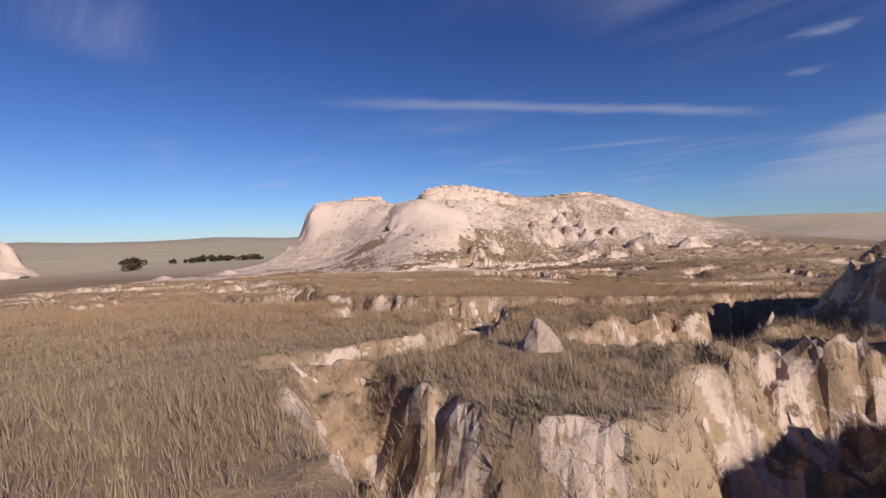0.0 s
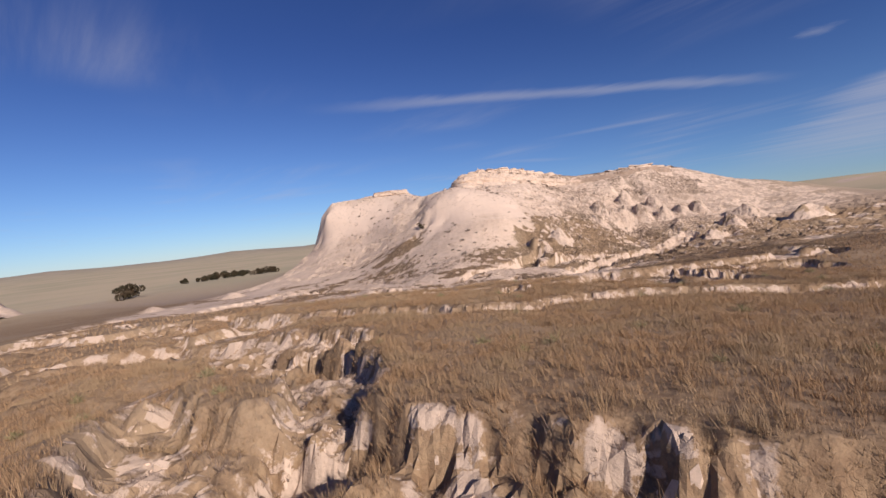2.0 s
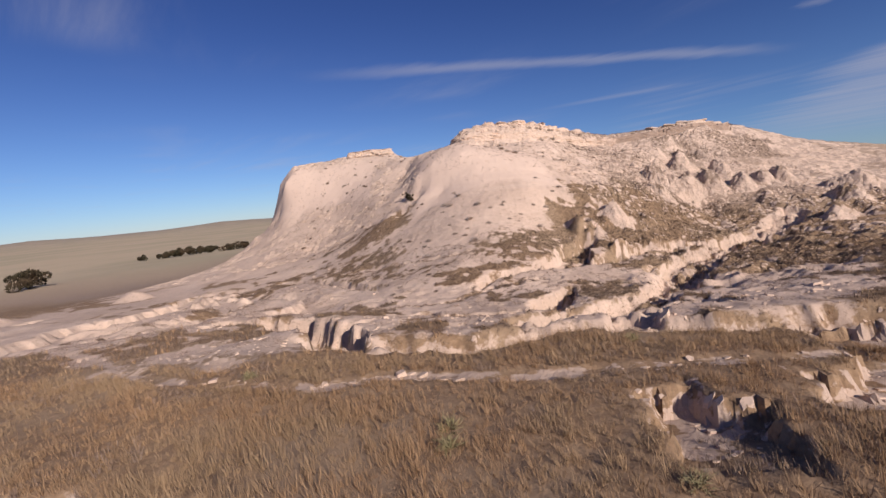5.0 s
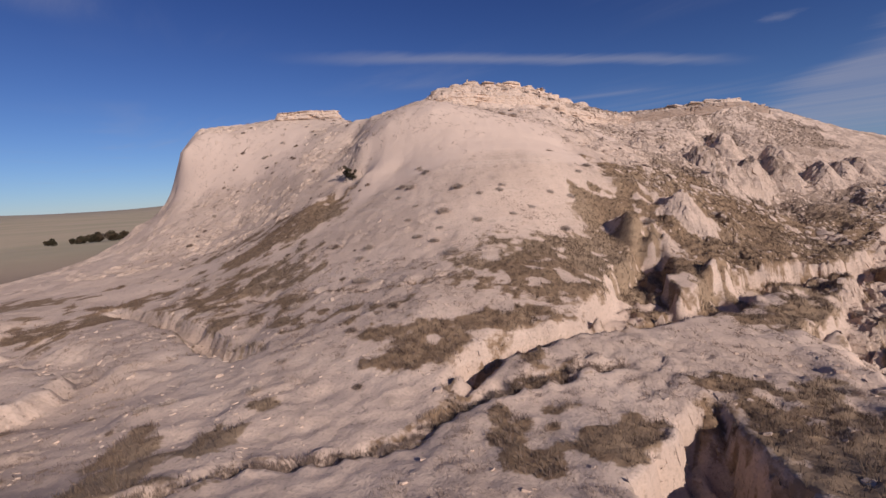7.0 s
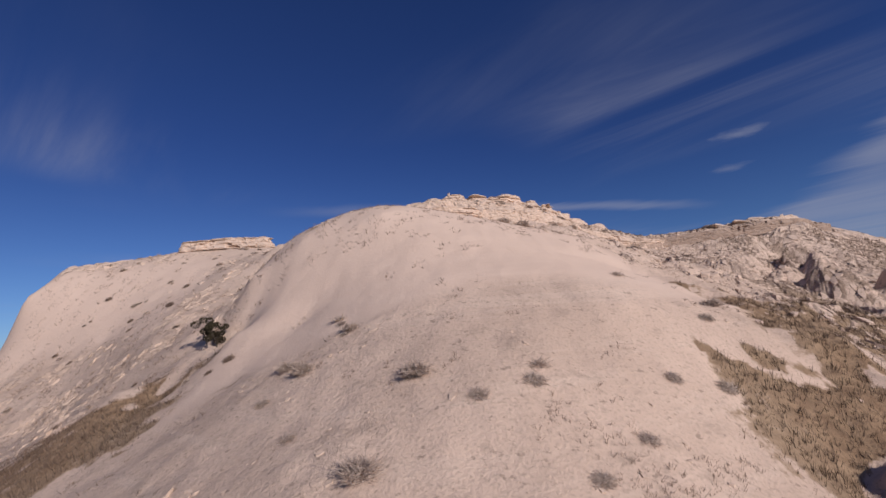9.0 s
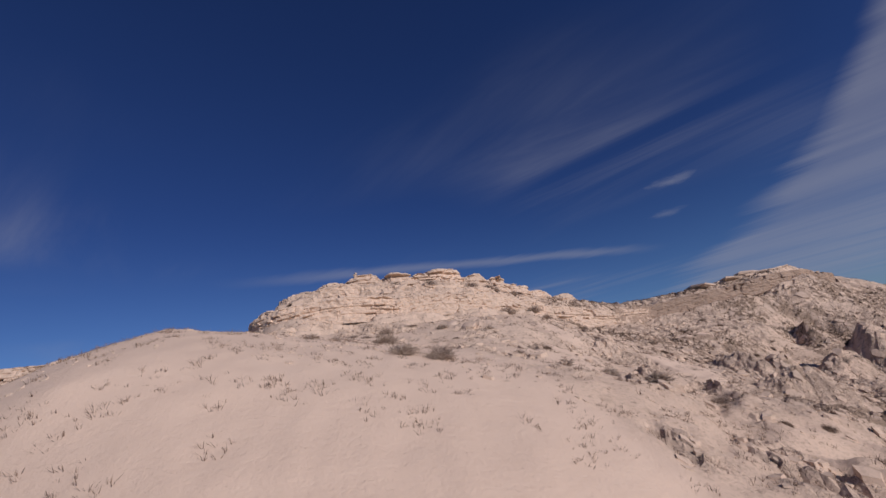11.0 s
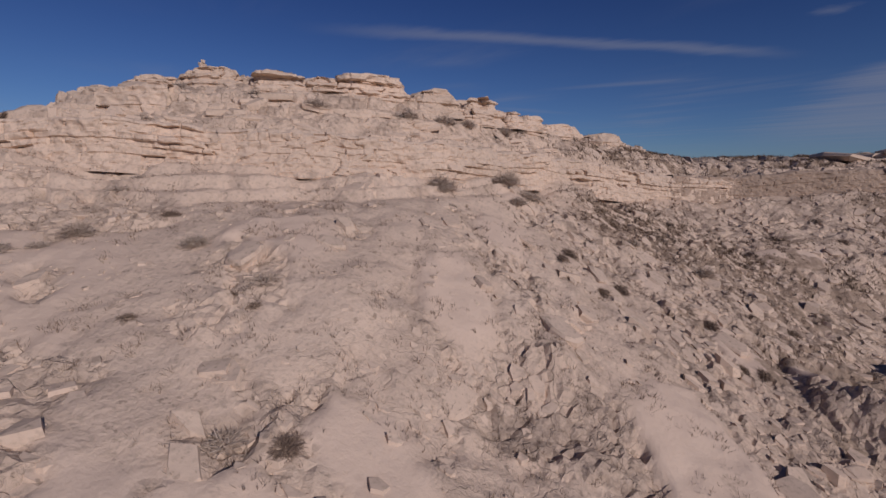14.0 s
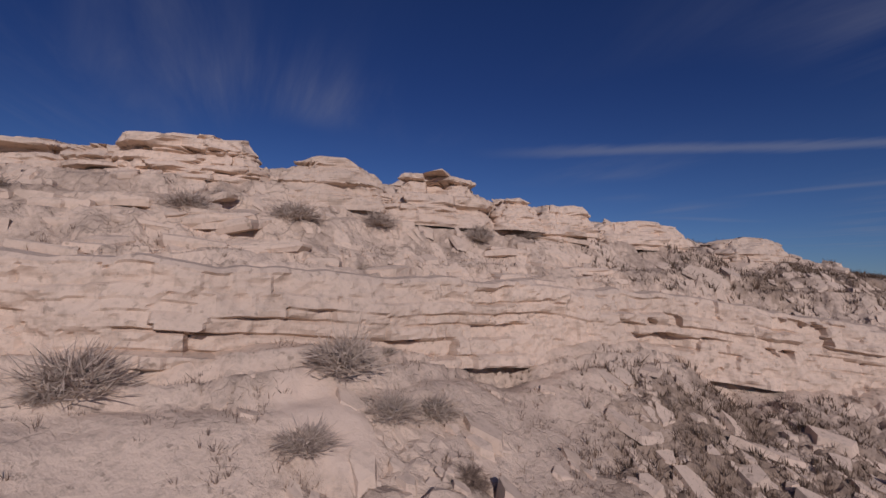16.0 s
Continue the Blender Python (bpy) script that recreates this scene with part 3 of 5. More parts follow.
    rough = (0.06 - 0.03 * calm + 0.06 * upper * rubble - 0.05 * upper * (1 - rubble)) * butte * (1 - 0.88 * walls) + 0.06
    crag = 1 - 2 * np.abs(fbm(xn, yn, 3.4, 4, 141))
    crag2 = 1 - 2 * np.abs(fbm(xn, yn, 1.1, 3, 151))
    rough = rough * (1 - 0.45 * calm)
    zn = zn + n1 * (0.24 - 0.15 * upper) * (1 - walls) + n2 * rough * 0.5 + n3 * rough * 0.4 + crag * rough * 0.9 + crag2 * rough * 0.5
    front = smooth(3, 6, xn) * smooth(24, 20, xn) * smooth(4, 7, yn) * smooth(22, 16, yn)
    zn = zn + front * (0.40 * crag + 0.30 * crag2 + 0.2 * n2 - 0.35)
    lower = smooth(3, 9, xn + 2 * n1) * smooth(80, 88, yn) * smooth(134, 124, yn)
    zn = zn + lower * (0.35 * crag + 0.35 * n2 - 0.15)
    # skins of rock that flake off, each with a sharp broken edge
    for size, thick, seed in ((3.6, 0.15, 201), (1.5, 0.09, 211), (0.8, 0.05, 221)):
        p = 2.6 * fbm(xn + 0.25 * n3, yn + 0.2 * n2, size, 4, seed)
        k = np.floor(p)
        zn = zn + thick * butte * (1 - 0.75 * walls) * (1 - 0.5 * calm) * (0.35 + 0.65 * np.clip(2 * rubble, 0, 1)) * (k + smooth(0.80, 1.0, p - k) - 0.75 * p)
    zn = zn + 0.09 * plate * smooth(126, 132, yn)
    # rills running down the slopes
    rill = np.abs(fbm(xn + 0.35 * n2, yn * 0.28, 1.7, 3, 41))
    zn = zn + butte * (1 - 0.75 * walls) * 0.07 * np.minimum(rill, 0.5) - 0.05 * butte
    # small scarps where the turf has been eaten away
    edge = fbm(xn, yn, 13.0, 4, 171) + 0.10 * n3 - 0.10
    scarp = smooth(-16, -26, xn + 3 * n1) * smooth(20, 34, yn) * smooth(112, 100, yn)
    scarp = np.maximum(scarp, smooth(56, 64, yn) * smooth(82, 76, yn))
    zn = zn - 0.75 * scarp * smooth(0.0, 0.045, edge) * (1 - smooth(0.25, 0.6, edge))
    bare = np.maximum(bare, scarp * smooth(-0.015, 0.0, edge) * (1 - smooth(0.13, 0.30, edge + 0.2 * n2)))
    # knobs
    for kx, ky, r, h in KNOBS:
        c, s = math.cos(kx * 1.7), math.sin(kx * 1.7)
        ex, ey = (xn - kx) * c + (yn - ky) * s, (yn - ky) * c - (xn - kx) * s
        d = np.hypot(ex * 1.25, ey * 0.75) / r + 0.28 * n2 + 0.10 * n3
        dome = h * (1 - smooth(0.10, 1.0, d)) ** 0.8 * (1 + 0.08 * n3 + 0.10 * (crag - 0.3) + 0.05 * (crag2 - 0.3))
        zn = zn + dome
        bare = np.maximum(bare, (d < 0.98) * smooth(0.15, 0.5, d + 0.5 * n2 + 0.3 * n3))
    # a steep-sided remnant hill by the start
    d = np.hypot((xn - 19.0) / 4.9, (yn - 15.4) / 6.2) + 0.10 * n2 + 0.08 * n3
    zn = zn + 2.3 * (1 - smooth(0.60, 1.05, d)) + 0.30 * crag * (1 - smooth(0.7, 1.0, d))
    bare = np.maximum(bare, smooth(0.5, 0.75, d) * (d < 1.0))
    # gullies
    fl = fbm(xn, yn, 0.55, 2, 37)
    for depth, wall, line in GULLIES:
        lx, ly = [p[0] for p in line], [p[1] for p in line]
        m = (xn > min(lx) - 6) & (xn < max(lx) + 6) & (yn > min(ly) - 6) & (yn < max(ly) + 6)
        d, w = to_line(xn[m], yn[m], line)
        ends = np.minimum(np.hypot(xn[m] - lx[0], yn[m] - ly[0]), np.hypot(xn[m] - lx[-1], yn[m] - ly[-1]))
        k = np.clip(w / 0.9, 0.15, 1.0)
        d = d + k * (0.48 * n2[m] + 0.28 * n3[m] + 0.10 * np.abs(fl[m])) - w
        d = d + 0.55 * n1[m] * k * (depth > 0.9) * (yn[m] > 20)
        lip = d + k * (0.30 * fbm(xn[m], yn[m], 1.3, 3, 231) - 0.10)
        part = 0.5 + 0.4 * n1[m]
        cut = depth * (part * (1 - smooth(0, wall, d)) + (1.1 - part) * (1 - smooth(0.05, wall + 0.15, lip))) * smooth(0, 2.0, ends + 0.4)
        zn[m] = zn[m] - cut - 0.05 * depth * (1 - smooth(0, 1.6, d)) + 0.34 * depth * (1 - smooth(-0.3, 0.25, d)) * np.maximum(0, n2[m] + 0.6 * n3[m] + 0.1) * min(1.0, wall * 2) + (0.16 + 0.16 * min(wall, 1.0)) * (1 - smooth(wall * 0.6, wall + 0.4, d)) * (crag2[m] - 0.4 + 0.5 * n3[m])
        bare[m] = np.maximum(bare[m], 1 - smooth(wall * 0.9, wall + 0.35, d))
        bare[m] = np.minimum(bare[m], 1 - 0.65 * smooth(-0.10, 0.15, fbm(xn[m], yn[m], 1.7, 3, 261)) * smooth(wall * 0.55, wall * 0.8, d) * (1 - smooth(wall, wall + 0.5, d)) * (yn[m] < 114))
        bare[m] = bare[m] * (1 - 0.75 * smooth(0.0, 0.22, fbm(xn[m], yn[m], 1.0, 3, 271)) * (yn[m] < 66) * (wall > 0.9))
        rubble[m] = np.where(d < wall, np.maximum(rubble[m], 0.12 + 0.5 * n2[m]), rubble[m])
        bare[m] = np.where(d < 0.1, np.minimum(bare[m], 1 - 0.75 * smooth(-0.05, 0.3, n2[m])), bare[m])
    # strata of the cap
    cap = smooth(14.4, 15.2, zn + 0.3 * n2) * smooth(-9.5, -7.5, xn + 0.5 * n2) * smooth(133, 138, yn)
    cap = np.maximum(cap, smooth(16.0, 16.6, zn) * (yn > 130))
    step = 0.66
    q = (zn + 0.35 * n1 + 0.10 * n3 + 0.16 * np.sin(zn * 4.1)) / step
    fr = q - np.floor(q)
    terr = (np.floor(q) + smooth(0.62, 0.98, fr)) * step - 0.35 * n1 - 0.10 * n3 - 0.16 * np.sin(zn * 4.1)
    zn = zn + cap * 0.6 * (terr - zn)
    for line, east_end in ((CLIFF, 58), (STEP, -1.6)):
        m = (xn > -14) & (xn < east_end) & (yn > 136) & (yn < 166)
        d, high_by = to_line(xn[m], yn[m], line)
        d = d * uphill_of(xn[m], yn[m], line)
        zn[m] = zn[m] + high_by * (smooth(0.22, 0.50, d + 0.06 * n2[m]) - smooth(-1.3, 1.3, d)) * (np.abs(d) < 4)
        rubble[m] = rubble[m] * (1 - 0.8 * smooth(1.0, 0.3, np.abs(d + 0.2)))
        rubble[m] = np.maximum(rubble[m], 0.75 * smooth(0.5, 1.6, d) * (np.abs(d) < 12))
        bare[m] = np.where(d > 0.8, np.minimum(bare[m], 1 - 0.65 * smooth(0.8, 2.0, d) * smooth(14, 20, xn[m]) * smooth(-0.3, 0.2, n2[m])), bare[m])
        bare[m] = np.maximum(bare[m], smooth(1.2, 0.5, np.abs(d)))
    # blocks: fallen slabs on the slopes, jointed faces on the cap
    r1, g1, ox, oy = cells(xn + 0.2 * n3, yn * 0.8 + 0.2 * n2, 1.25, 51)
    r2, g2, ox2, oy2 = cells(xn + 0.1 * n3, yn, 0.62, 77)
    blocky = np.clip(rubble * (1 - 0.7 * cap) + cap * 0.22, 0, 1) * (1 - 0.45 * smooth(12, 17, xn) * smooth(118, 124, yn))
    zn = zn + blocky * ((r1 - 0.5) * 0.20 + (r1 - 0.3) * 0.24 * oy + ox * 0.18 * (r1 - 0.5) - 0.16 * (1 - smooth(0.0, 0.16, g1)) * (r1 > 0.3))
    zn = zn + blocky * ((r2 - 0.5) * 0.16 - 0.08 * (1 - smooth(0, 0.09, g2)))
    # trail
    d, _ = to_line(xn, yn, TRAIL)
    t = 1 - smooth(0.25, 0.6, d + 0.15 * n3)
    zn = zn - 0.1 * t
    bare = np.maximum(bare, t)
    # brush at the foot of the middle nose
    for ex, ey, ea, eb in ((0.6, 103.6, 5.4, 2.2), (3.6, 106.2, 3.6, 2.4), (5.5, 103.0, 4.0, 2.4)):
        bare = bare * (1 - 0.85 * (1 - smooth(0.75, 1.1, np.hypot((xn - ex) / ea, (yn - ey) / eb) + 0.45 * n2 + 0.4 * n3)) * smooth(-0.60, -0.25, n3 + 0.5 * fbm(xn, yn, 1.6, 3, 291)))
    fade = smooth(0, 14, np.minimum(np.minimum(xn + 72, 92 - xn), np.minimum(yn + 16, 192 - yn)) + 4 * n1)
    z[near] = z[near] + (zn - z[near]) * fade
    bare, rubble = bare * fade, rubble * fade
    b, r = np.zeros(len(x)), np.zeros(len(x))
    b[near], r[near] = np.clip(bare, 0, 1), np.clip(rubble, 0, 1)
    mid = ~near & (np.abs(x) < 900) & (np.abs(y) < 1200)
    k = fbm(x[mid], y[mid], 38, 4, 91)
    z[mid] += 0.9 * k * smooth(0, 60, np.maximum(np.abs(x[mid]) - 80, y[mid] - 180))
    b[mid] = smooth(0.25, 0.5, k) * (x[mid] > 0) + smooth(0.55, 0.8, k) * 0.7 * (x[mid] <= 0)
    sm = np.zeros(len(x))
    sm[near] = np.clip(np.maximum(walls * (1 - flakes), 0.85 * plate * smooth(124, 130, yn)) * fade, 0, 1)
    return z, b, r, sm


# ---- ground ----
def axis(spans):
    """Grid stations: spans of (start, end, step), growing outward to the horizon."""
    out = []
    for a, b, s in spans:
        out += list(np.arange(a, b - 1e-6, s))
    out.append(spans[-1][1])
    lo, hi, s = out[0], out[-1], 1.0
    left, right = [], []
    while lo > -4500:
        s *= 1.17
        lo -= s
        left.append(lo)
    s = 1.0
    while hi < 4700:
        s *= 1.17
        hi += s
        right.append(hi)
    return np.array(left[::-1] + out + right)


GX = axis([(-62, -46, 0.7), (-46, -18, 0.45), (-18, -4, 0.19), (-4, 24, 0.145), (24, 28, 0.25), (28, 58, 0.45), (58, 90, 0.8)])
GY = axis([(-12, 3, 0.7), (3, 40, 0.24), (40, 76, 0.33), (76, 84, 0.15), (84, 98, 0.15), (98, 126, 0.2), (126, 154, 0.13), (154, 160, 0.25), (160, 190, 0.9)])
gx, gy = np.meshgrid(GX, GY)
gz, bare_at, rubble_at, smooth_at = land(gx.ravel(), gy.ravel())


def mesh_from(name, co, faces, mat):
    """A mesh from arrays: points (n, 3) and faces (m, 3 or 4)."""
    me = bpy.data.meshes.new(name)
    k = faces.shape[1]
    me.vertices.add(len(co))
    me.vertices.foreach_set("co", np.ascontiguousarray(co, dtype=np.float32).ravel())
    me.loops.add(faces.size)
    me.loops.foreach_set("vertex_index", np.ascontiguousarray(faces, dtype=np.int32).ravel())
    me.polygons.add(len(faces))
    me.polygons.foreach_set("loop_start", np.arange(0, faces.size, k, dtype=np.int32))
    me.update(calc_edges=True)
    me.materials.append(mat)
    return me


def flat(me):
    me.polygons.foreach_set("use_smooth", np.zeros(len(me.polygons), dtype=bool))
    return me


idx = np.arange(len(GX) * len(GY)).reshape(len(GY), len(GX))
quads = np.stack([idx[:-1, :-1], idx[:-1, 1:], idx[1:, 1:], idx[1:, :-1]], -1).reshape(-1, 4)
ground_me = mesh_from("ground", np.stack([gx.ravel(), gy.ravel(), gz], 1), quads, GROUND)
for key, vals in (("bare", bare_at), ("rubble", rubble_at), ("smooth", smooth_at)):
    ground_me.attributes.new(key, "FLOAT", "POINT").data.foreach_set("value", vals.astype(np.float32))
ground_me.polygons.foreach_set("use_smooth", (rubble_at[quads].mean(1) < 0.35) & ~((bare_at[quads].mean(1) > 0.5) & (gy.ravel()[quads[:, 0]] < 72)))
ground = tagged(new("ground", ground_me), "pale claystone butte above dry grassland cut by gullies", "ground", kind="structure")
GRIDZ, GRIDB, GRIDR = gz.reshape(gx.shape), bare_at.reshape(gx.shape), rubble_at.reshape(gx.shape)


def at(x, y, grid=None):
    """Values of a ground grid at places, between its stations."""
    grid = GRIDZ if grid is None else grid
    x, y = np.asarray(x, float), np.asarray(y, float)
    i = np.clip(np.searchsorted(GX, x) - 1, 0, len(GX) - 2)
    j = np.clip(np.searchsorted(GY, y) - 1, 0, len(GY) - 2)
    u, v = (x - GX[i]) / (GX[i + 1] - GX[i]), (y - GY[j]) / (GY[j + 1] - GY[j])
    return grid[j, i] * (1 - u) * (1 - v) + grid[j, i + 1] * u * (1 - v) + grid[j + 1, i] * (1 - u) * v + grid[j + 1, i + 1] * u * v


def slope(x, y, e=0.3):
    return (at(x + e, y) - at(x - e, y)) / (2 * e), (at(x, y + e) - at(x, y - e)) / (2 * e)


rng = np.random.default_rng(7)


# ---- grass ----
def tufts(name, x, y, z, high, blades, width, spread, mat, label):
    """One mesh of many tufts of narrow bent blades."""
    n = len(x)
    k = n * blades
    bx, by, bz = (np.repeat(q, blades) for q in (x, y, z))
    h = np.repeat(high, blades) * rng.uniform(0.55, 1.1, k)
    a = rng.uniform(0, 2 * np.pi, k)
    lean = rng.uniform(0.05, spread, k) * h
    off = rng.uniform(0, 0.10, k) * (0.5 + h)
    face = a + np.pi / 2 + rng.normal(0, 0.5, k)
    wx, wy = np.cos(face) * width * (0.6 + h), np.sin(face) * width * (0.6 + h)
    ox, oy = np.cos(a), np.sin(a)
    rx, ry = bx + ox * off, by + oy * off
    co = np.stack([np.stack([rx - wx, ry - wy, bz - 0.05], 1), np.stack([rx + wx, ry + wy, bz - 0.05], 1),
                   np.stack([rx + ox * lean - 0.15 * h, ry + oy * lean, bz + h], 1)], 1).reshape(-1, 3)
    tris = np.arange(3 * k).reshape(-1, 3)
    return tagged(new(name, mesh_from(name, co, tris, mat)), label, "grass", kind="stuff")


def scatter(n, x0, x1, y0, y1, keep):
    x, y = rng.uniform(x0, x1, n), rng.uniform(y0, y1, n)
    b, r = at(x, y, GRIDB), at(x, y, GRIDR)
    k = keep(x, y, b, r)
    return x[k], y[k]


def grown(x, y, size, seed):
    return fbm(x, y, size, 3, seed)


x, y = scatter(270000, -38, 30, 2, 74, lambda x, y, b, r: (b < 0.42) & (rng.uniform(size=len(x)) < (0.80 + 0.5 * grown(x, y, 5, 61)) * smooth(-38, -28, x) * smooth(30, 20, x) * smooth(74, 68, y)))
tufts("dry_grass", x, y, at(x, y), rng.uniform(0.12, 0.34, len(x)) * (1 + 0.4 * grown(x, y, 6, 63)) * (1 + 1.0 * grown(x, y, 0.8, 64)), 8, 0.0085, 0.9, GRASS, "tawny dry bunch grass covering the flats between gullies")
x, y = scatter(36000, -62, 75, -8, 82, lambda x, y, b, r: (b < 0.5) & (rng.uniform(size=len(x)) > smooth(-40, -28, x) * smooth(32, 20, x) * smooth(76, 68, y)) & (rng.uniform(size=len(x)) < smooth(-62, -48, x) * smooth(75, 58, x)))
tufts("dry_grass", x, y, at(x, y), rng.uniform(0.2, 0.42, len(x)), 5, 0.026, 0.8, GRASS, "tawny dry grass on the outlying flats")
x, y = scatter(230000, -40, 45, 70, 165, lambda x, y, b, r: (b < 0.85 - 0.45 * rng.uniform(size=len(x))) & (grown(x, y, 2.2, 67) > -0.05))
tufts("hillside_grass", x, y, at(x, y), rng.uniform(0.05, 0.17, len(x)), 5, 0.012, 1.4, HILL, "sparse grey-brown grass and forbs on the slopes")
x, y = scatter(150000, -38, 34, 73, 126, lambda x, y, b, r: (b < 0.42) & (rng.uniform(size=len(x)) < 0.75 + 0.5 * grown(x, y, 2.5, 69)))
tufts("hillside_grass", x, y, at(x, y), rng.uniform(0.10, 0.30, len(x)), 5, 0.013, 1.0, HILL, "brown grass in ragged patches on the lower slopes")
x, y = scatter(30000, 14, 60, 148, 172, lambda x, y, b, r: (b < 0.9) & (grown(x, y, 3, 93) > -0.3))
tufts("hillside_grass", x, y, at(x, y), rng.uniform(0.08, 0.24, len(x)), 5, 0.022, 1.3, HILL, "brown grass and brush on the eastern summit")
x, y = scatter(26000, -36, 28, 2, 100, lambda x, y, b, r: (b < 0.6) & (grown(x, y, 4, 71) > 0.12))
tufts("low_brush", x, y, at(x, y), rng.uniform(0.14, 0.32, len(x)), 9, 0.013, 1.1, SAGE, "low grey brush growing among the dry grass")


x, y = scatter(14000, -42, 50, 73, 160, lambda x, y, b, r: (grown(x, y, 6, 73) > -0.25) & (at(x, y) < 17.5) & (rng.uniform(size=len(x)) < np.where(y > 109, np.where(y > 121, 0.75, 0.12) + r, 1.0)))
x, y = (np.repeat(q, 8) + rng.normal(0, 0.17, 8 * len(q)) for q in (x, y))
tufts("low_brush", x, y, at(x, y), rng.uniform(0.04, 0.14, len(x)), 7, 0.012, 1.9, SAGE, "small brown tufts dotted over the bare claystone")


# brush packed along the shallow cracks, its dark colour standing in for their shade
for line, size in ((CRACK, 0.13), (FISSURE, 0.06)):
    at_x = np.repeat(np.linspace(line[0][0], line[-1][0], 420), 3)
    at_y = np.interp(at_x, [q[0] for q in line], [q[1] for q in line])
    ox, oy = rng.normal(0, size, len(at_x)), rng.normal(0, size, len(at_x))
    tufts("low_brush", at_x + ox, at_y + oy, at(at_x + ox, at_y + oy), rng.uniform(0.8, 1.8, len(at_x)) * size, 8, 0.012, 0.9, SAGE, "dark brush along a crack in the claystone, drawing its shade")
x, y = scatter(46000, -24, 24, 3, 62, lambda x, y, b, r: (b > 0.35) & (grown(x, y, 1.5, 75) > -0.05))
tufts("low_brush", x, y, at(x, y), rng.uniform(0.08, 0.30, len(x)), 8, 0.011, 1.2, SAGE, "brown weeds clinging to the gully walls")


# ---- rocks ----
def block_mesh(name, seed, thick, slant=0.15, sides=7, mat=None):
    """A broken block: an uneven outline with chipped shoulders and a nearly flat, tilted top."""
    r = random.Random(seed)
    turn = r.uniform(0, 6.28)
    outline = []
    for i in range(sides):
        a = 2 * math.pi * (i + r.uniform(-0.3, 0.3)) / sides
        k = 1 / max(abs(math.cos(a)), abs(math.sin(a))) ** 0.6 * r.uniform(0.78, 1.05)
        outline.append((math.cos(a) * k, math.sin(a) * 0.78 * k))
    bm = bmesh.new()
    rings = []
    for level, grow in ((-1.0, r.uniform(0.85, 1.0)), (-0.1, 1.0), (0.55, r.uniform(0.93, 1.02)), (1.0, r.uniform(0.72, 0.9))):
        rings.append([bm.verts.new((x * grow + r.uniform(-0.05, 0.05), y * grow + r.uniform(-0.05, 0.05),
                                    thick * (level + r.uniform(-0.12, 0.12)) + (level > 0) * slant * thick * (x * math.cos(turn) + y * math.sin(turn)))) for x, y in outline])
    for low, top in zip(rings[:-1], rings[1:]):
        for i in range(sides):
            bm.faces.new((low[i], low[(i + 1) % sides], top[(i + 1) % sides], top[i]))
    for ring, up in ((rings[-1], 1), (rings[0], -1)):
        mid = bm.verts.new(sum((v.co for v in ring), Vector()) / sides + Vector((0, 0, up * thick * r.uniform(0.0, 0.15))))
        for i in range(sides):
            q = (ring[i], ring[(i + 1) % sides], mid)
            bm.faces.new(q if up > 0 else q[::-1])
    me = bpy.data.meshes.new(name)
    bm.to_mesh(me)
    bm.free()
    me.materials.append(mat or SLAB)
    return me


BOULDERS = [block_mesh("boulder", 10 + k, 0.55, 0.45, 6 + k % 3) for k in range(9)]
SLABS = [block_mesh("slab", 40 + k, 0.5, 0.15, 7 + k % 4) for k in range(12)]


def lay(ob, x, y, sink, size, turn, tilt=0.0):
    """Rest a rock on the ground at x, y."""
    z = float(at(x, y))
    dx, dy = slope(np.array([x]), np.array([y]))
    lean = Euler((math.atan(float(dy[0])) * tilt, -math.atan(float(dx[0])) * tilt, 0)).to_matrix()
    ob.matrix_world = Matrix.LocRotScale((x, y, z - sink), (lean @ Euler((0, 0, turn)).to_matrix()).to_quaternion(), size)
    return ob


def boulder(x, y, s, flat=1.0, label="angular pale sandstone boulder lying on the slope"):
    ob = new("boulder", BOULDERS[rng.integers(len(BOULDERS))])
    lay(ob, x, y, 0.16 * s * flat, (s, s, s * flat), rng.uniform(0, 6.28), 0.9)
    return tagged(ob, label, "rock", group="fallen boulders")


# blocks that stand out on the upper slope
for bx, by, s, fl in ((4.0, 136.4, 0.8, 0.85), (8.3, 139.8, 0.75, 0.5), (5.8, 137.4, 0.6, 0.5), (5.5, 141.7, 0.8, 0.35), (4.0, 139.3, 0.6, 0.4), (11.5, 136.8, 0.9, 0.6), (18.0, 140.4, 1.0, 0.6), (16.8, 143.4, 0.9, 0.5), (13.9, 141.4, 0.7, 0.6), (1.2, 144.2, 0.75, 0.9), (8.9, 134.4, 0.8, 0.4), (12.6, 138.4, 0.7, 0.7), (9.6, 137.6, 0.6, 0.6)):
    boulder(bx, by, 0.66 * s, 0.8 * fl, "large pale sandstone block resting on the upper slope")
# a pointed pillar of claystone left standing by the first gully
pil = bmesh.new()
rows = []
for lev in range(12):
    f = lev / 11
    rad = 1.05 * (1 - f) ** 0.85 + 0.07
    rows.append([pil.verts.new((rad * math.cos(a) * (1 + 0.28 * (noise.noise(Vector((math.cos(a) * 1.4, math.sin(a) * 1.4, f * 2.2))) + 0.7 * noise.noise(Vector((math.cos(a) * 4, math.sin(a) * 4, f * 9))))) - 0.35 * f,
                                rad * math.sin(a) * (1 + 0.28 * (noise.noise(Vector((math.sin(a) * 1.4, f * 2.4, math.cos(a) * 1.4))) + 0.7 * noise.noise(Vector((math.sin(a) * 4, f * 9, math.cos(a) * 4))))), f * 1.45 - 0.25))
                 for a in [2 * math.pi * i / 22 for i in range(22)]])
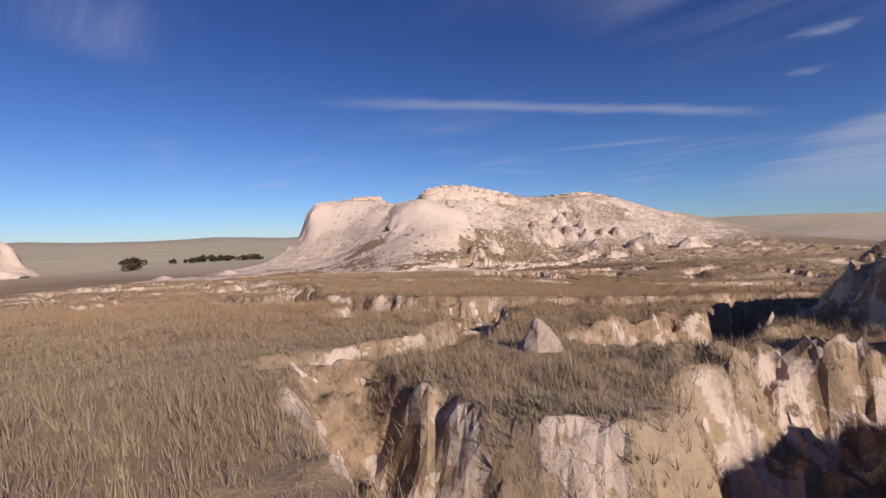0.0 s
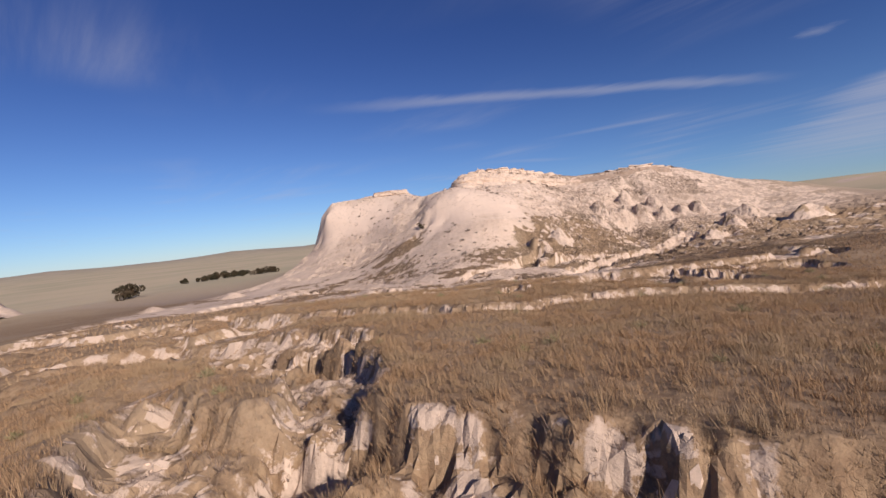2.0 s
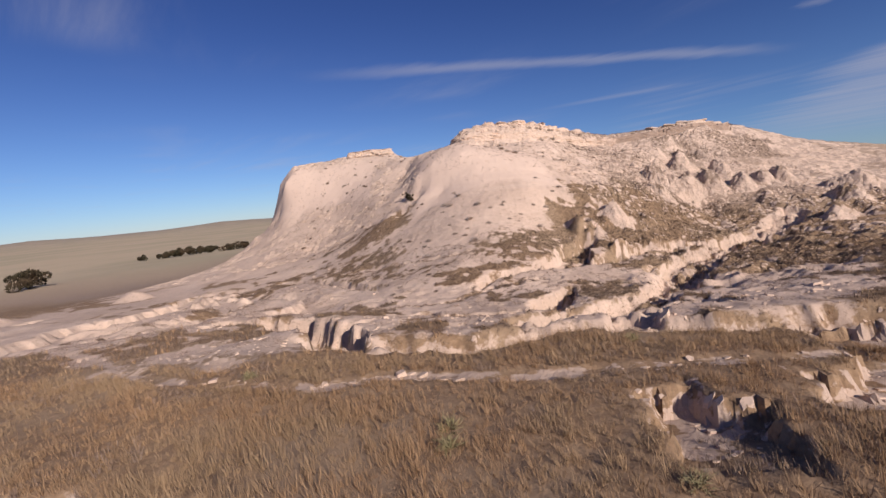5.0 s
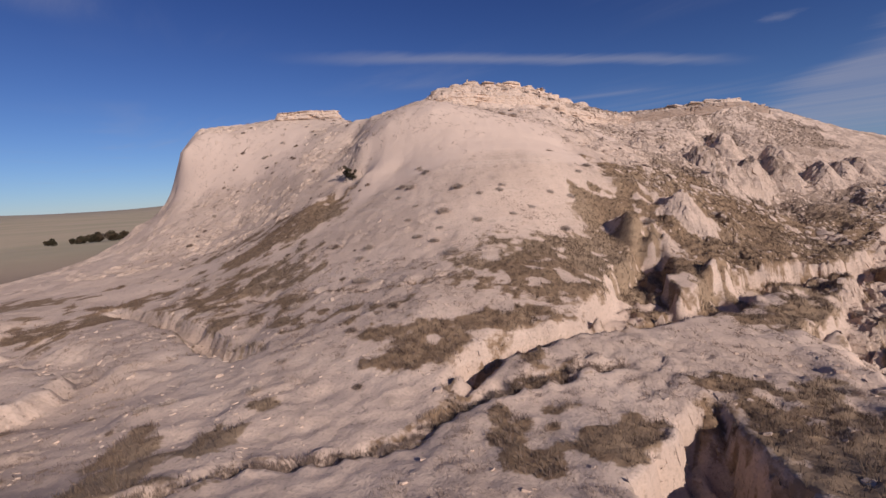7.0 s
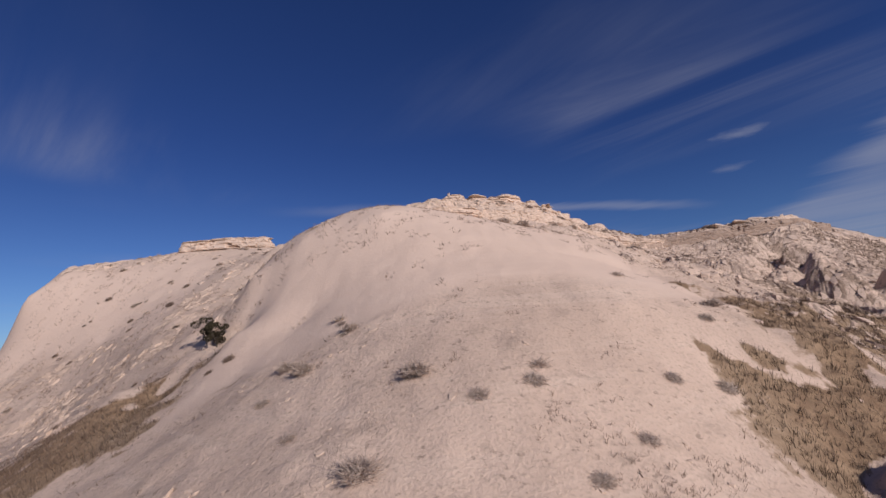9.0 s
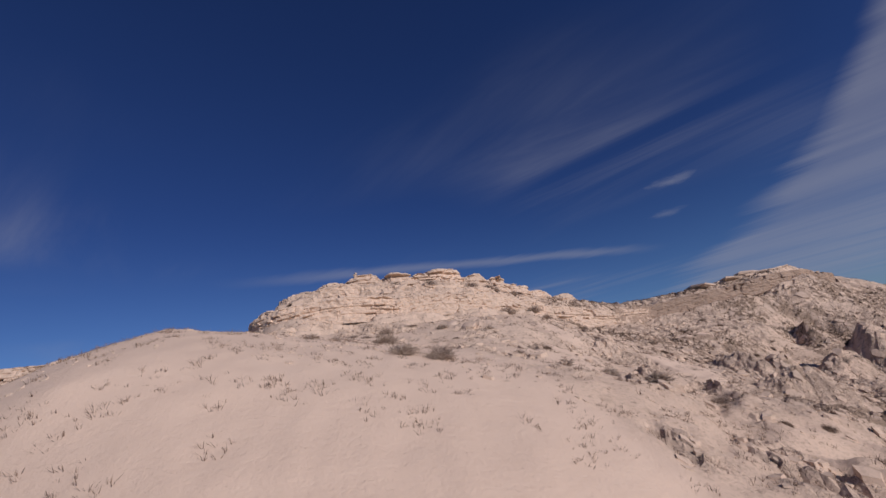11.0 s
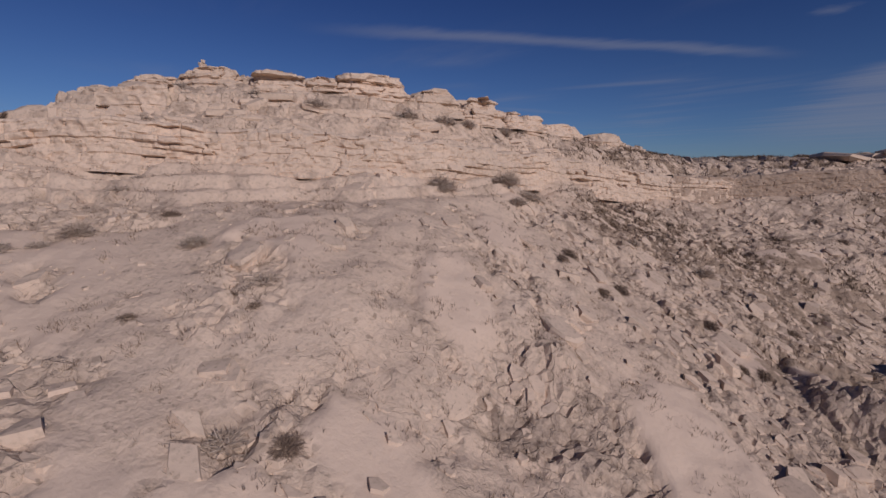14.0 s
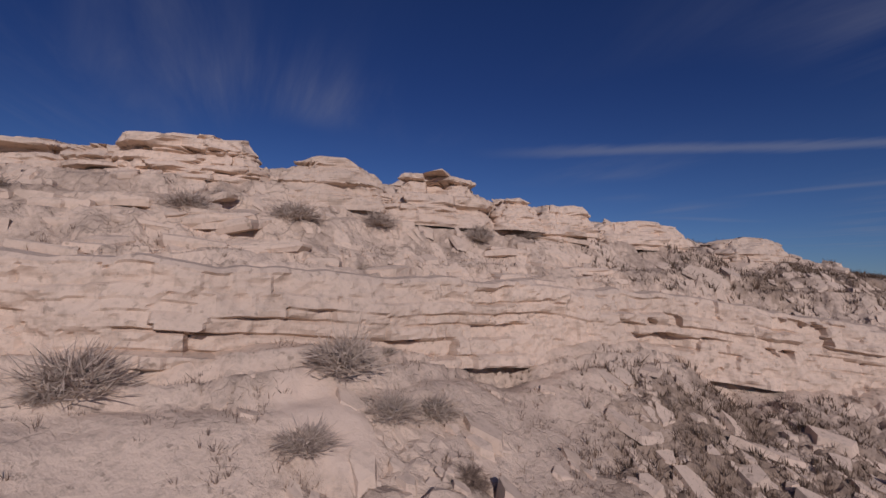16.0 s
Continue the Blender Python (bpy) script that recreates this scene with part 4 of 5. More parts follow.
for ra, rb in zip(rows[:-1], rows[1:]):
    for i in range(22):
        pil.faces.new((ra[i], ra[(i + 1) % 22], rb[(i + 1) % 22], rb[i]))
pil.faces.new(rows[-1])
pil_me = bpy.data.meshes.new("claystone_pinnacle")
pil.to_mesh(pil_me)
pil.free()
# the pinnacle's weaker light is put into its colour by this darker material
pil_me.materials.append(BAND)
pin = tagged(new("claystone_pinnacle", pil_me), "pointed pinnacle of pale claystone beside a gully", "rock")
pin.location = (2.55, 12.5, float(at(2.55, 12.5)))
pin.scale = (0.68, 0.62, 0.70)
x, y = scatter(2600, -14, 46, 100, 158, lambda x, y, b, r: (r > 0.45) & (grown(x, y, 4, 81) > 0.0))
for bx, by in list(zip(x, y))[:230]:
    boulder(bx, by, float(rng.gamma(3.0, 0.062) + 0.13), float(rng.uniform(0.25, 0.55)))


def stones(name, x, y, size, label):
    """Flat angular chips half sunk in the ground, too many to count, as one mesh."""
    n, k = len(x), 5
    ang = 2 * np.pi * (np.arange(k)[None] + rng.uniform(-0.35, 0.35, (n, k))) / k + rng.uniform(0, 6.28, (n, 1))
    rad = rng.uniform(0.65, 1.15, (n, k)) * size[:, None]
    long = rng.uniform(0.55, 1.0, (n, 1))
    px, py = np.cos(ang) * rad, np.sin(ang) * rad * long
    dx, dy = slope(x, y)
    dx = (0.8 * dx + rng.normal(0, 0.13, n))[:, None]
    dy = (0.8 * dy + rng.normal(0, 0.13, n))[:, None]
    thick = (size * rng.uniform(0.12, 0.42, n))[:, None]
    z0 = at(x, y)[:, None]
    low = np.stack([x[:, None] + px, y[:, None] + py, z0 + dx * px + dy * py - thick], 2)
    top = np.stack([x[:, None] + px * 0.85, y[:, None] + py * 0.85, z0 + dx * px + dy * py + thick * rng.uniform(0.6, 1.1, (n, k))], 2)
    i = np.arange(k)
    j = (i + 1) % k
    tri = np.concatenate([np.stack([i, j, j + k], 1), np.stack([i, j + k, i + k], 1), np.array([(k, k + 1, k + 2), (k, k + 2, k + 3), (k, k + 3, k + 4)])])
    f = (np.arange(n)[:, None, None] * 2 * k + tri[None]).reshape(-1, 3)
    return tagged(new(name, flat(mesh_from(name, np.concatenate([low, top], 1).reshape(-1, 3), f, CHIPS))), label, "stones", kind="stuff")


x, y = scatter(95000, -40, 55, 72, 162, lambda x, y, b, r: (r > 0.12 + 0.45 * rng.uniform(size=len(x))) & (grown(x, y, 1.6, 85) > -0.25) & (rng.uniform(size=len(x)) < np.where(y < 112, 0.35, 0.85)))
stones("scree", x, y, (rng.gamma(1.8, 0.042, len(x)) + 0.035) * np.where(y > 118, 1.35, 1.0), "loose angular scree scattered over the butte's slopes")
x, y = scatter(22000, -40, 40, 72, 142, lambda x, y, b, r: (b > 0.5) & (grown(x, y, 3, 87) > -0.1) & ((y < 110) | (y > 124) | (r > 0.1)))
stones("pebbles", x, y, rng.gamma(1.6, 0.028, len(x)) + 0.02, "small loose chips strewn on the bare claystone")
x, y = scatter(8000, -24, 22, 3, 80, lambda x, y, b, r: (b > 0.6))
stones("gully_stones", x, y, rng.gamma(2.0, 0.045, len(x)) + 0.025, "loose clods and stones in the gullies")


def ledge(name, line, depth, size, thick, count, label, rise=0.0):
    """A band of jutting slabs along a line of the cap; each slab is a part."""
    top = tagged(new(name), label, "rock ledge")
    pts = [Vector((*p, 0)) for p in line]
    lens = [(b - a).length for a, b in zip(pts[:-1], pts[1:])]
    total = sum(lens)
    for k in range(count):
        d = total * (k + rng.uniform(0.1, 0.9)) / count
        for a, b, l in zip(pts[:-1], pts[1:], lens):
            if d <= l:
                break
            d -= l
        p, along_dir = a.lerp(b, min(d / l, 1.0)), (b - a).normalized()
        p += Vector((along_dir.y, -along_dir.x, 0)) * rng.uniform(-depth, depth)
        sx, sz = size * rng.uniform(0.6, 1.5), thick * rng.uniform(0.6, 1.4)
        round_it = at(np.array([p.x - sx, p.x + sx, p.x, p.x]), np.array([p.y, p.y, p.y - sx, p.y + sx]))
        if (p.x + 1.9) ** 2 + (p.y - 146.9) ** 2 < 5:
            continue
        here = float(at(p.x, p.y))
        if here - float(round_it.min()) > 0.95:
            continue
        z = 0.6 * here + 0.4 * float(round_it.min()) + rise + rng.uniform(-0.1, 0.12)
        ob = new("slab", SLABS[rng.integers(len(SLABS))])
        turn = math.atan2(along_dir.y, along_dir.x) + rng.normal(0, 0.22)
        ob.matrix_world = Matrix.LocRotScale((p.x, p.y, z), Euler((rng.normal(0, 0.10), rng.normal(0, 0.10), turn)), (sx, sx * rng.uniform(0.5, 0.9), sz))
        ob.parent = top
    return top


def course_line(line, step=0.15):
    """Stations along a line of x, y: places and unit normals towards its right."""
    p = np.array([q[:2] for q in line], float)
    d = np.r_[0, np.cumsum(np.hypot(*np.diff(p, axis=0).T))]
    t = np.linspace(0, d[-1], max(4, int(d[-1] / step) + 1))
    x, y = np.interp(t, d, p[:, 0]), np.interp(t, d, p[:, 1])
    k = max(1, min(9, len(t) // 3))
    soft = lambda q: np.convolve(np.pad(q, k, mode="edge"), np.ones(2 * k + 1) / (2 * k + 1), "valid")
    if len(t) > 12:
        x, y = soft(x), soft(y)
    tx, ty = np.gradient(x), np.gradient(y)
    l = np.hypot(tx, ty) + 1e-9
    return t, x, y, ty / l, -tx / l


def bedded(u, z, low, top, courses, seed):
    """How far a bedded face stands out at u metres along and height z: beds of uneven thickness, joints, chips."""
    f = (z - low) / np.maximum(top - low, 0.05) + 0.03 * fbm(u, z * 0 + seed, 2.3, 2, seed + 3)
    r = np.random.default_rng(seed)
    cuts = np.cumsum(np.r_[0, r.uniform(0.35, 1.6, courses)])
    cuts = cuts / cuts[-1]
    k = np.clip(np.searchsorted(cuts, f) - 1, 0, courses - 1)
    thick = (cuts[k + 1] - cuts[k]) * (top - low)
    edge = np.minimum(f - cuts[k], cuts[k + 1] - f) * (top - low)
    jut = r.uniform(-0.13, 0.13, courses)[k] + 0.10 * value(u / 2.1 + 31.7 * k, z * 0 + seed, seed + 7)
    long = 0.30 + 1.5 * thick
    cell = u / long + 7.3 * k + 0.5 * value(u / 0.7, z / 0.5, seed + 13)
    inside = cell - np.floor(cell)
    joint = np.minimum(inside, 1 - inside) * long
    block = hashed(np.floor(cell), k * 1.0, seed + 11)
    clear = smooth(-0.25, 0.30, fbm(u, z * 2.2, 2.6, 3, seed + 23))
    out = jut * (0.3 + 0.7 * clear) + 0.16 * (block - 0.5) * (0.35 + 0.65 * clear) - 0.16 * (block < 0.10) * clear
    out = out - 0.08 * clear * (1 - smooth(0.0, 0.035, edge)) - 0.06 * (1 - smooth(0.0, 0.04, joint)) * (hashed(np.floor(cell), k + 3.0, seed) > 0.35)
    chip = 1 - 2 * np.abs(fbm(u, z * 1.8, 0.55, 3, seed + 17))
    return out + 0.16 * fbm(u, z * 1.4, 1.3, 4, seed + 19) + 0.07 * chip


def rock_face(label, line, low, top, courses, seed, mat, depth=1.0, lean=0.10, piece=3.0):
    """A low cliff along a line, built in lengths of bedded rock whose tops run back into the hill."""
    parent = tagged(new("rock_ledge"), label, "rock ledge")
    t, x, y, nx, ny = course_line(line, 0.06)
    low, top = low(x, y, nx, ny), top(x, y, nx, ny)
    low, top = settled(low, 80), settled(top, 80) + 0.12 * fbm(t, t * 0, 1.1, 3, seed)
    rows = 40
    v = np.linspace(0, 1, rows)
    a = 0
    while a < len(t) - 4:
        b = min(len(t), a + int(piece / 0.06 * rng.uniform(0.7, 1.3)))
        if len(t) - b < 12:
            b = len(t)
        q = slice(max(0, a - 1), b)
        n = len(t[q])
        uu, vv = np.repeat(t[q], rows), np.tile(v, n)
        lo, hi = np.repeat(low[q], rows), np.repeat(top[q], rows)
        z = lo + (hi - lo) * vv
        out = 0.12 + bedded(uu, z, lo, hi, courses, seed) - lean * (z - lo)
        back = np.maximum(0, vv - 0.93) / 0.07
        out = out - depth * back ** 2
        z = np.where(vv > 0.93, lo + (hi - lo) * (0.93 + 0.07 * np.minimum(1, 2.0 * back)), z) - 0.12 * back ** 4
        co = np.stack([np.repeat(x[q], rows) + np.repeat(nx[q], rows) * out, np.repeat(y[q], rows) + np.repeat(ny[q], rows) * out, z], 1)
        i = np.arange(n * rows).reshape(n, rows)
        f = np.stack([i[:-1, :-1], i[1:, :-1], i[1:, 1:], i[:-1, 1:]], -1).reshape(-1, 4)
        new("rock_face", flat(mesh_from("rock_face", co, f, mat))).parent = parent
        a = b
    return parent


def rock_stack(label, xa, ya, xb, yb, deep, low, peak, courses, seed):
    """A free stack of thin beds: an uneven, jointed outline that steps in and out from bed to bed, with a rough top."""
    long, turn = math.hypot(xb - xa, yb - ya), math.atan2(yb - ya, xb - xa)
    n = max(30, int((2 * long + 2 * deep) / 0.07))
    rows = max(14, int((peak - low) / 0.045))
    a = np.linspace(0, 2 * np.pi, n, endpoint=False)
    px = np.sign(np.cos(a)) * np.abs(np.cos(a)) ** 0.55 * long / 2
    py = np.sign(np.sin(a)) * np.abs(np.sin(a)) ** 0.55 * deep / 2
    u = np.cumsum(np.hypot(px - np.roll(px, 1), py - np.roll(py, 1)))
    v = np.r_[np.linspace(0, 1, rows), 1, 1]
    uu, vv = np.repeat(u, rows + 2), np.tile(v, n)
    step = np.tile(np.r_[np.ones(rows), 0.5, 0.0], n)
    side = np.repeat(px / (long / 2), rows + 2)
    hi = peak - 0.35 * (peak - low) * (0.5 + 0.5 * fbm(side * 1.3 + seed, side * 0, 0.8, 2, seed)) * np.abs(side)
    z = low + (hi - low) * vv
    out = 1.5 * bedded(uu, z, np.full(len(uu), low), np.full(len(uu), peak), courses, seed) - 0.30 * vv ** 2 + 0.18 * (1 - vv)
    nx, ny = np.repeat(np.cos(a), rows + 2), np.repeat(np.sin(a), rows + 2)
    lx, ly = (np.repeat(px, rows + 2) + nx * out) * step, (np.repeat(py, rows + 2) + ny * out) * step
    z = z + (step < 1) * 0.05 * fbm(lx + seed, ly, 0.7, 3, seed)
    c, w = math.cos(turn), math.sin(turn)
    co = np.stack([(xa + xb) / 2 + lx * c - ly * w, (ya + yb) / 2 + lx * w + ly * c, z], 1)
    i = np.arange(n * (rows + 2)).reshape(n, rows + 2)
    j = np.roll(i, -1, axis=0)
    f = np.stack([i[:, :-1], j[:, :-1], j[:, 1:], i[:, 1:]], -1).reshape(-1, 4)
    return tagged(new("crest_rock", flat(mesh_from("crest_rock", co, f, SLAB))), label, "rock", group="rocks along the crest")


def settled(q, k=14):
    k = min(k, max(1, len(q) // 3))
    return np.convolve(np.pad(q, k, mode="edge"), np.ones(2 * k + 1) / (2 * k + 1), "valid")


CUT = [i for i, q in enumerate(CLIFF) if q[0] == 28][0]
for k, (part_of, courses, label) in enumerate(((CLIFF[:CUT + 1], 7, "low cliff of jointed buff sandstone beds under the cap"), (CLIFF[CUT - 1:], 4, "columnar jointed sandstone band below the eastern summit"), (STEP, 3, "massive pale sandstone step at the cap's western end"))):
    rock_face(label, part_of, lambda x, y, nx, ny: at(x + 0.45 * nx, y + 0.45 * ny) - 0.15, lambda x, y, nx, ny: at(x - 0.9 * nx, y - 0.9 * ny) + 0.06, courses, 500 + 20 * k, BAND if k == 1 else SLAB)
# stacks of thin beds that stand along the crest, with gaps between them: where from, where to, height of the top
CREST = [(-6.8, -4.6, 19.2), (-4.6, -2.7, 19.7), (-2.8, -0.2, 20.1), (0.3, 2.3, 20.1), (2.2, 3.7, 19.9), (3.6, 6.3, 20.2), (6.8, 9.0, 19.85), (9.1, 11.4, 19.7), (11.6, 12.6, 19.15), (12.7, 14.1, 19.1), (14.3, 17.3, 18.85), (18.3, 20.6, 18.45)]
CREST_LINE = np.array([(-8, 145.5), (-5.5, 145.8), (-1.8, 146.5), (1, 146.8), (5.4, 148.2), (8.2, 150.5), (10.8, 152.1), (16, 157.6), (28, 163.6)])
for k, (xa, xb, peak) in enumerate(CREST):
    ya, yb = np.interp([xa, xb], CREST_LINE[:, 0], CREST_LINE[:, 1])
    foot = float(at(np.linspace(xa, xb, 6), np.linspace(ya, yb, 6) - 0.7).min())
    rock_stack("thin-bedded weathered sandstone rock standing on the crest", xa, ya, xb, yb, 1.5, min(foot, peak - 0.6) - 0.15, peak, 5 + k % 3, 700 + 20 * k)
rock_stack("long flat sandstone slab capping the western nose", -31.0, 147.6, -21.5, 147.9, 2.6, 15.9, 17.3, 5, 960)
ledge("rock_ledge", [(-5, 142.9), (-1, 143.4), (4, 144.9), (8, 146.6), (11.5, 150.0), (15, 154.4)], 1.0, 0.62, 0.24, 90, "tumbled sandstone slabs between the low cliff and the crest")
ledge("rock_ledge", [(38, 160.6), (44, 160.6), (50, 161.4), (56, 163)], 0.7, 2.0, 0.4, 26, "sandstone slabs capping the eastern summit", 0.1)

# a small cairn on the crest
cairn = tagged(new("cairn"), "small cairn of stacked stones on the crest", "cairn")
cx, cy = -1.9, 146.55
cz = 20.14
for k in range(3):
    ob = new("stone", BOULDERS[k % 7])
    ob.matrix_world = Matrix.LocRotScale((cx + 0.02 * (-1) ** k, cy, cz + 0.11 * k), Euler((0, 0, k)), (0.20 - 0.03 * k, 0.18 - 0.02 * k, 0.10))
    ob.parent = cairn


# ---- plants ----
def brush_mesh(name, seed, twigs, mat, high=0.8, fine=0.012, forks=3):
    """A twiggy round shrub: thin forked stems from one root, ending on a rough dome."""
    r = np.random.default_rng(seed)
    rows, tri = [], []
    for _ in range(twigs):
        a, e = r.uniform(0, 2 * np.pi), np.arcsin(r.uniform(0.02, 1.0))
        l = r.uniform(0.7, 1.0)
        d = np.array([np.cos(a) * np.cos(e), np.sin(a) * np.cos(e), np.sin(e) * high])
        bend = r.normal(0, 0.09, 3)
        p0, p1, p2 = d * l * r.uniform(0.0, 0.3), d * l * 0.62 + bend, d * l
        for s in range(forks):
            q1 = p2 if s == 0 else p1 + (d + r.normal(0, 0.85, 3)) * l * 0.27
            q1[2] = max(q1[2], 0.03)
            side = np.cross(d, r.normal(0, 1, 3))
            side = side / np.linalg.norm(side) * fine
            i = len(rows)
            rows += [p0 - side, p0 + side, p1 + side, p1 - side, q1] if s == 0 else [p1 - side, p1 + side, (p1 + q1) / 2 + side, (p1 + q1) / 2 - side, q1]
            tri += [(i, i + 1, i + 2), (i, i + 2, i + 3), (i + 3, i + 2, i + 4)]
    return mesh_from(name, np.array(rows), np.array(tri), mat)


SHRUBS = [brush_mesh("shrub", 5 + k, 400, TWIG, 0.8, 0.009, 4) for k in range(3)]
SMALL_SHRUBS = [brush_mesh("shrub", 25 + k, 130, TWIG, 0.8, 0.016, 3) for k in range(3)]
MATS = [brush_mesh("brush_mat", 65 + k, 360, TWIG, 0.7, 0.012, 3) for k in range(3)]
DARK_MATS = [brush_mesh("brush_mat", 75 + k, 360, SAGE, 0.7, 0.012, 3) for k in range(3)]
YUCCAS = [brush_mesh("grass_clump", 15 + k, 70, YUCCA, 0.95, 0.016) for k in range(2)]


def shrub(x, y, s, kind=0, label="leafless grey twiggy shrub rooted in bare claystone"):
    ob = new("shrub", (SHRUBS if s > 0.42 else SMALL_SHRUBS)[kind % 3])
    ob.matrix_world = Matrix.LocRotScale((x, y, float(at(x, y)) - 0.06), Euler((0, 0, rng.uniform(0, 6))), (s, s, s * rng.uniform(0.75, 1.0)))
    return tagged(ob, label, "shrub", group="shrubs on the slope")


SHRUB_SPOTS = [(-0.6, 133.1, 0.75), (-0.3, 127.1, 0.72), (0.9, 126.9, 0.66), (8.5, 127.7, 0.6), (-3.5, 130.4, 0.45), (-2.6, 130.6, 0.4), (-1.3, 139.8, 0.4), (2.6, 136.9, 0.45), (4.8, 135.5, 0.4), (5.5, 132.0, 0.4), (4.4, 130.0, 0.35), (5.6, 128.5, 0.4)]
SHRUB_SPOTS += [(6.9, 146.6, 0.62), (8.5, 148.0, 0.7), (9.6, 149.8, 0.55), (11.2, 146.0, 0.7), (12.1, 146.0, 0.5), (12.5, 146.7, 0.5), (12.7, 153.1, 0.5), (14.7, 153.3, 0.5), (8.4, 143.8, 0.8), (11.5, 144.7, 0.5), (11.7, 151.7, 0.5), (3.4, 144.8, 0.6)]
SHRUB_SPOTS += [(-10.9, 114.4, 0.5), (-6.5, 111.0, 0.55), (-7.8, 108.2, 0.6), (-3.2, 110.6, 0.4), (-8.8, 115.2, 0.45), (2.2, 117.0, 0.4), (4.9, 115.1, 0.5), (-13.0, 101.5, 0.6), (-7.6, 102.3, 0.6), (-8.6, 104.5, 0.45), (-13.0, 106.2, 0.5), (-10.5, 114.2, 0.4), (-9.4, 116.5, 0.4), (0.5, 107.0, 0.5)]
for k, (sx, sy, s) in enumerate(SHRUB_SPOTS):
    shrub(sx, sy, s, k)
for k, (sx, sy, s) in enumerate(((-9.0, 115.0, 0.55), (-9.3, 116.1, 0.5), (-6.6, 111.0, 0.75), (-5.0, 109.6, 0.6), (-3.5, 110.0, 0.7), (3.8, 113.8, 0.6), (-11.2, 112.6, 0.6), (-9.8, 110.2, 0.6), (-10.4, 108.4, 0.7), (-5.6, 106.6, 0.8), (-3.0, 107.4, 0.6), (-8.2, 106.2, 0.6), (0.6, 110.8, 0.6), (-1.4, 108.6, 0.6), (2.2, 111.0, 0.7))):
    ob = new("brush_mat", MATS[k % 3])
    dx, dy = slope(np.array([sx]), np.array([sy]), 0.5)
    up = Vector((-float(dx[0]), -float(dy[0]), 1)).normalized()
    ob.matrix_world = Matrix.LocRotScale((sx, sy, float(at(sx, sy)) - 0.03), up.to_track_quat("Z", "Y"), (0.62 * s, 0.5 * s, 0.34 * s))
    tagged(ob, "low round mat of grey-brown brush on smooth claystone", "shrub", group="brush mats on the nose")
x, y = scatter(1500, -36, 34, 76, 152, lambda x, y, b, r: (b > 0.35) & (grown(x, y, 6, 89) > -0.1) & ~((x > -14) & (x < 5) & (y > 108) & (y < 134)))
for k, (sx, sy) in enumerate(list(zip(x, y))[:260]):
    ob = new("brush_mat", (MATS + DARK_MATS)[k % 6])
    s = float(rng.uniform(0.18, 0.50))
    dx, dy = slope(np.array([sx]), np.array([sy]), 0.5)
    up = Vector((-float(dx[0]), -float(dy[0]), 1)).normalized()
    ob.matrix_world = Matrix.LocRotScale((sx, sy, float(at(sx, sy)) - 0.03), up.to_track_quat("Z", "Y"), (s, s * 0.8, s * 0.6))
    tagged(ob, "low mat of brown brush rooted on the slope", "shrub", group="brush mats on the slopes")
x, y = scatter(900, -38, 45, 78, 158, lambda x, y, b, r: (b > 0.4) & (r > 0.05) & (grown(x, y, 5, 83) > 0.0))
for k, (sx, sy) in enumerate(list(zip(x, y))[:90]):
    shrub(sx, sy, float(rng.uniform(0.22, 0.5)), k)
x, y = scatter(400, -30, 20, 3, 70, lambda x, y, b, r: b < 0.35)
for k, (sx, sy) in enumerate(list(zip(x, y))[:70]):
    ob = new("grass_clump", YUCCAS[k % 2])
    s = float(rng.uniform(0.28, 0.5))
    ob.matrix_world = Matrix.LocRotScale((sx, sy, float(at(sx, sy)) - 0.05), Euler((0, 0, rng.uniform(0, 6))), (s, s, s))
    tagged(ob, "spiky yellow-green clump among the dry grass", "plant", group="green clumps")


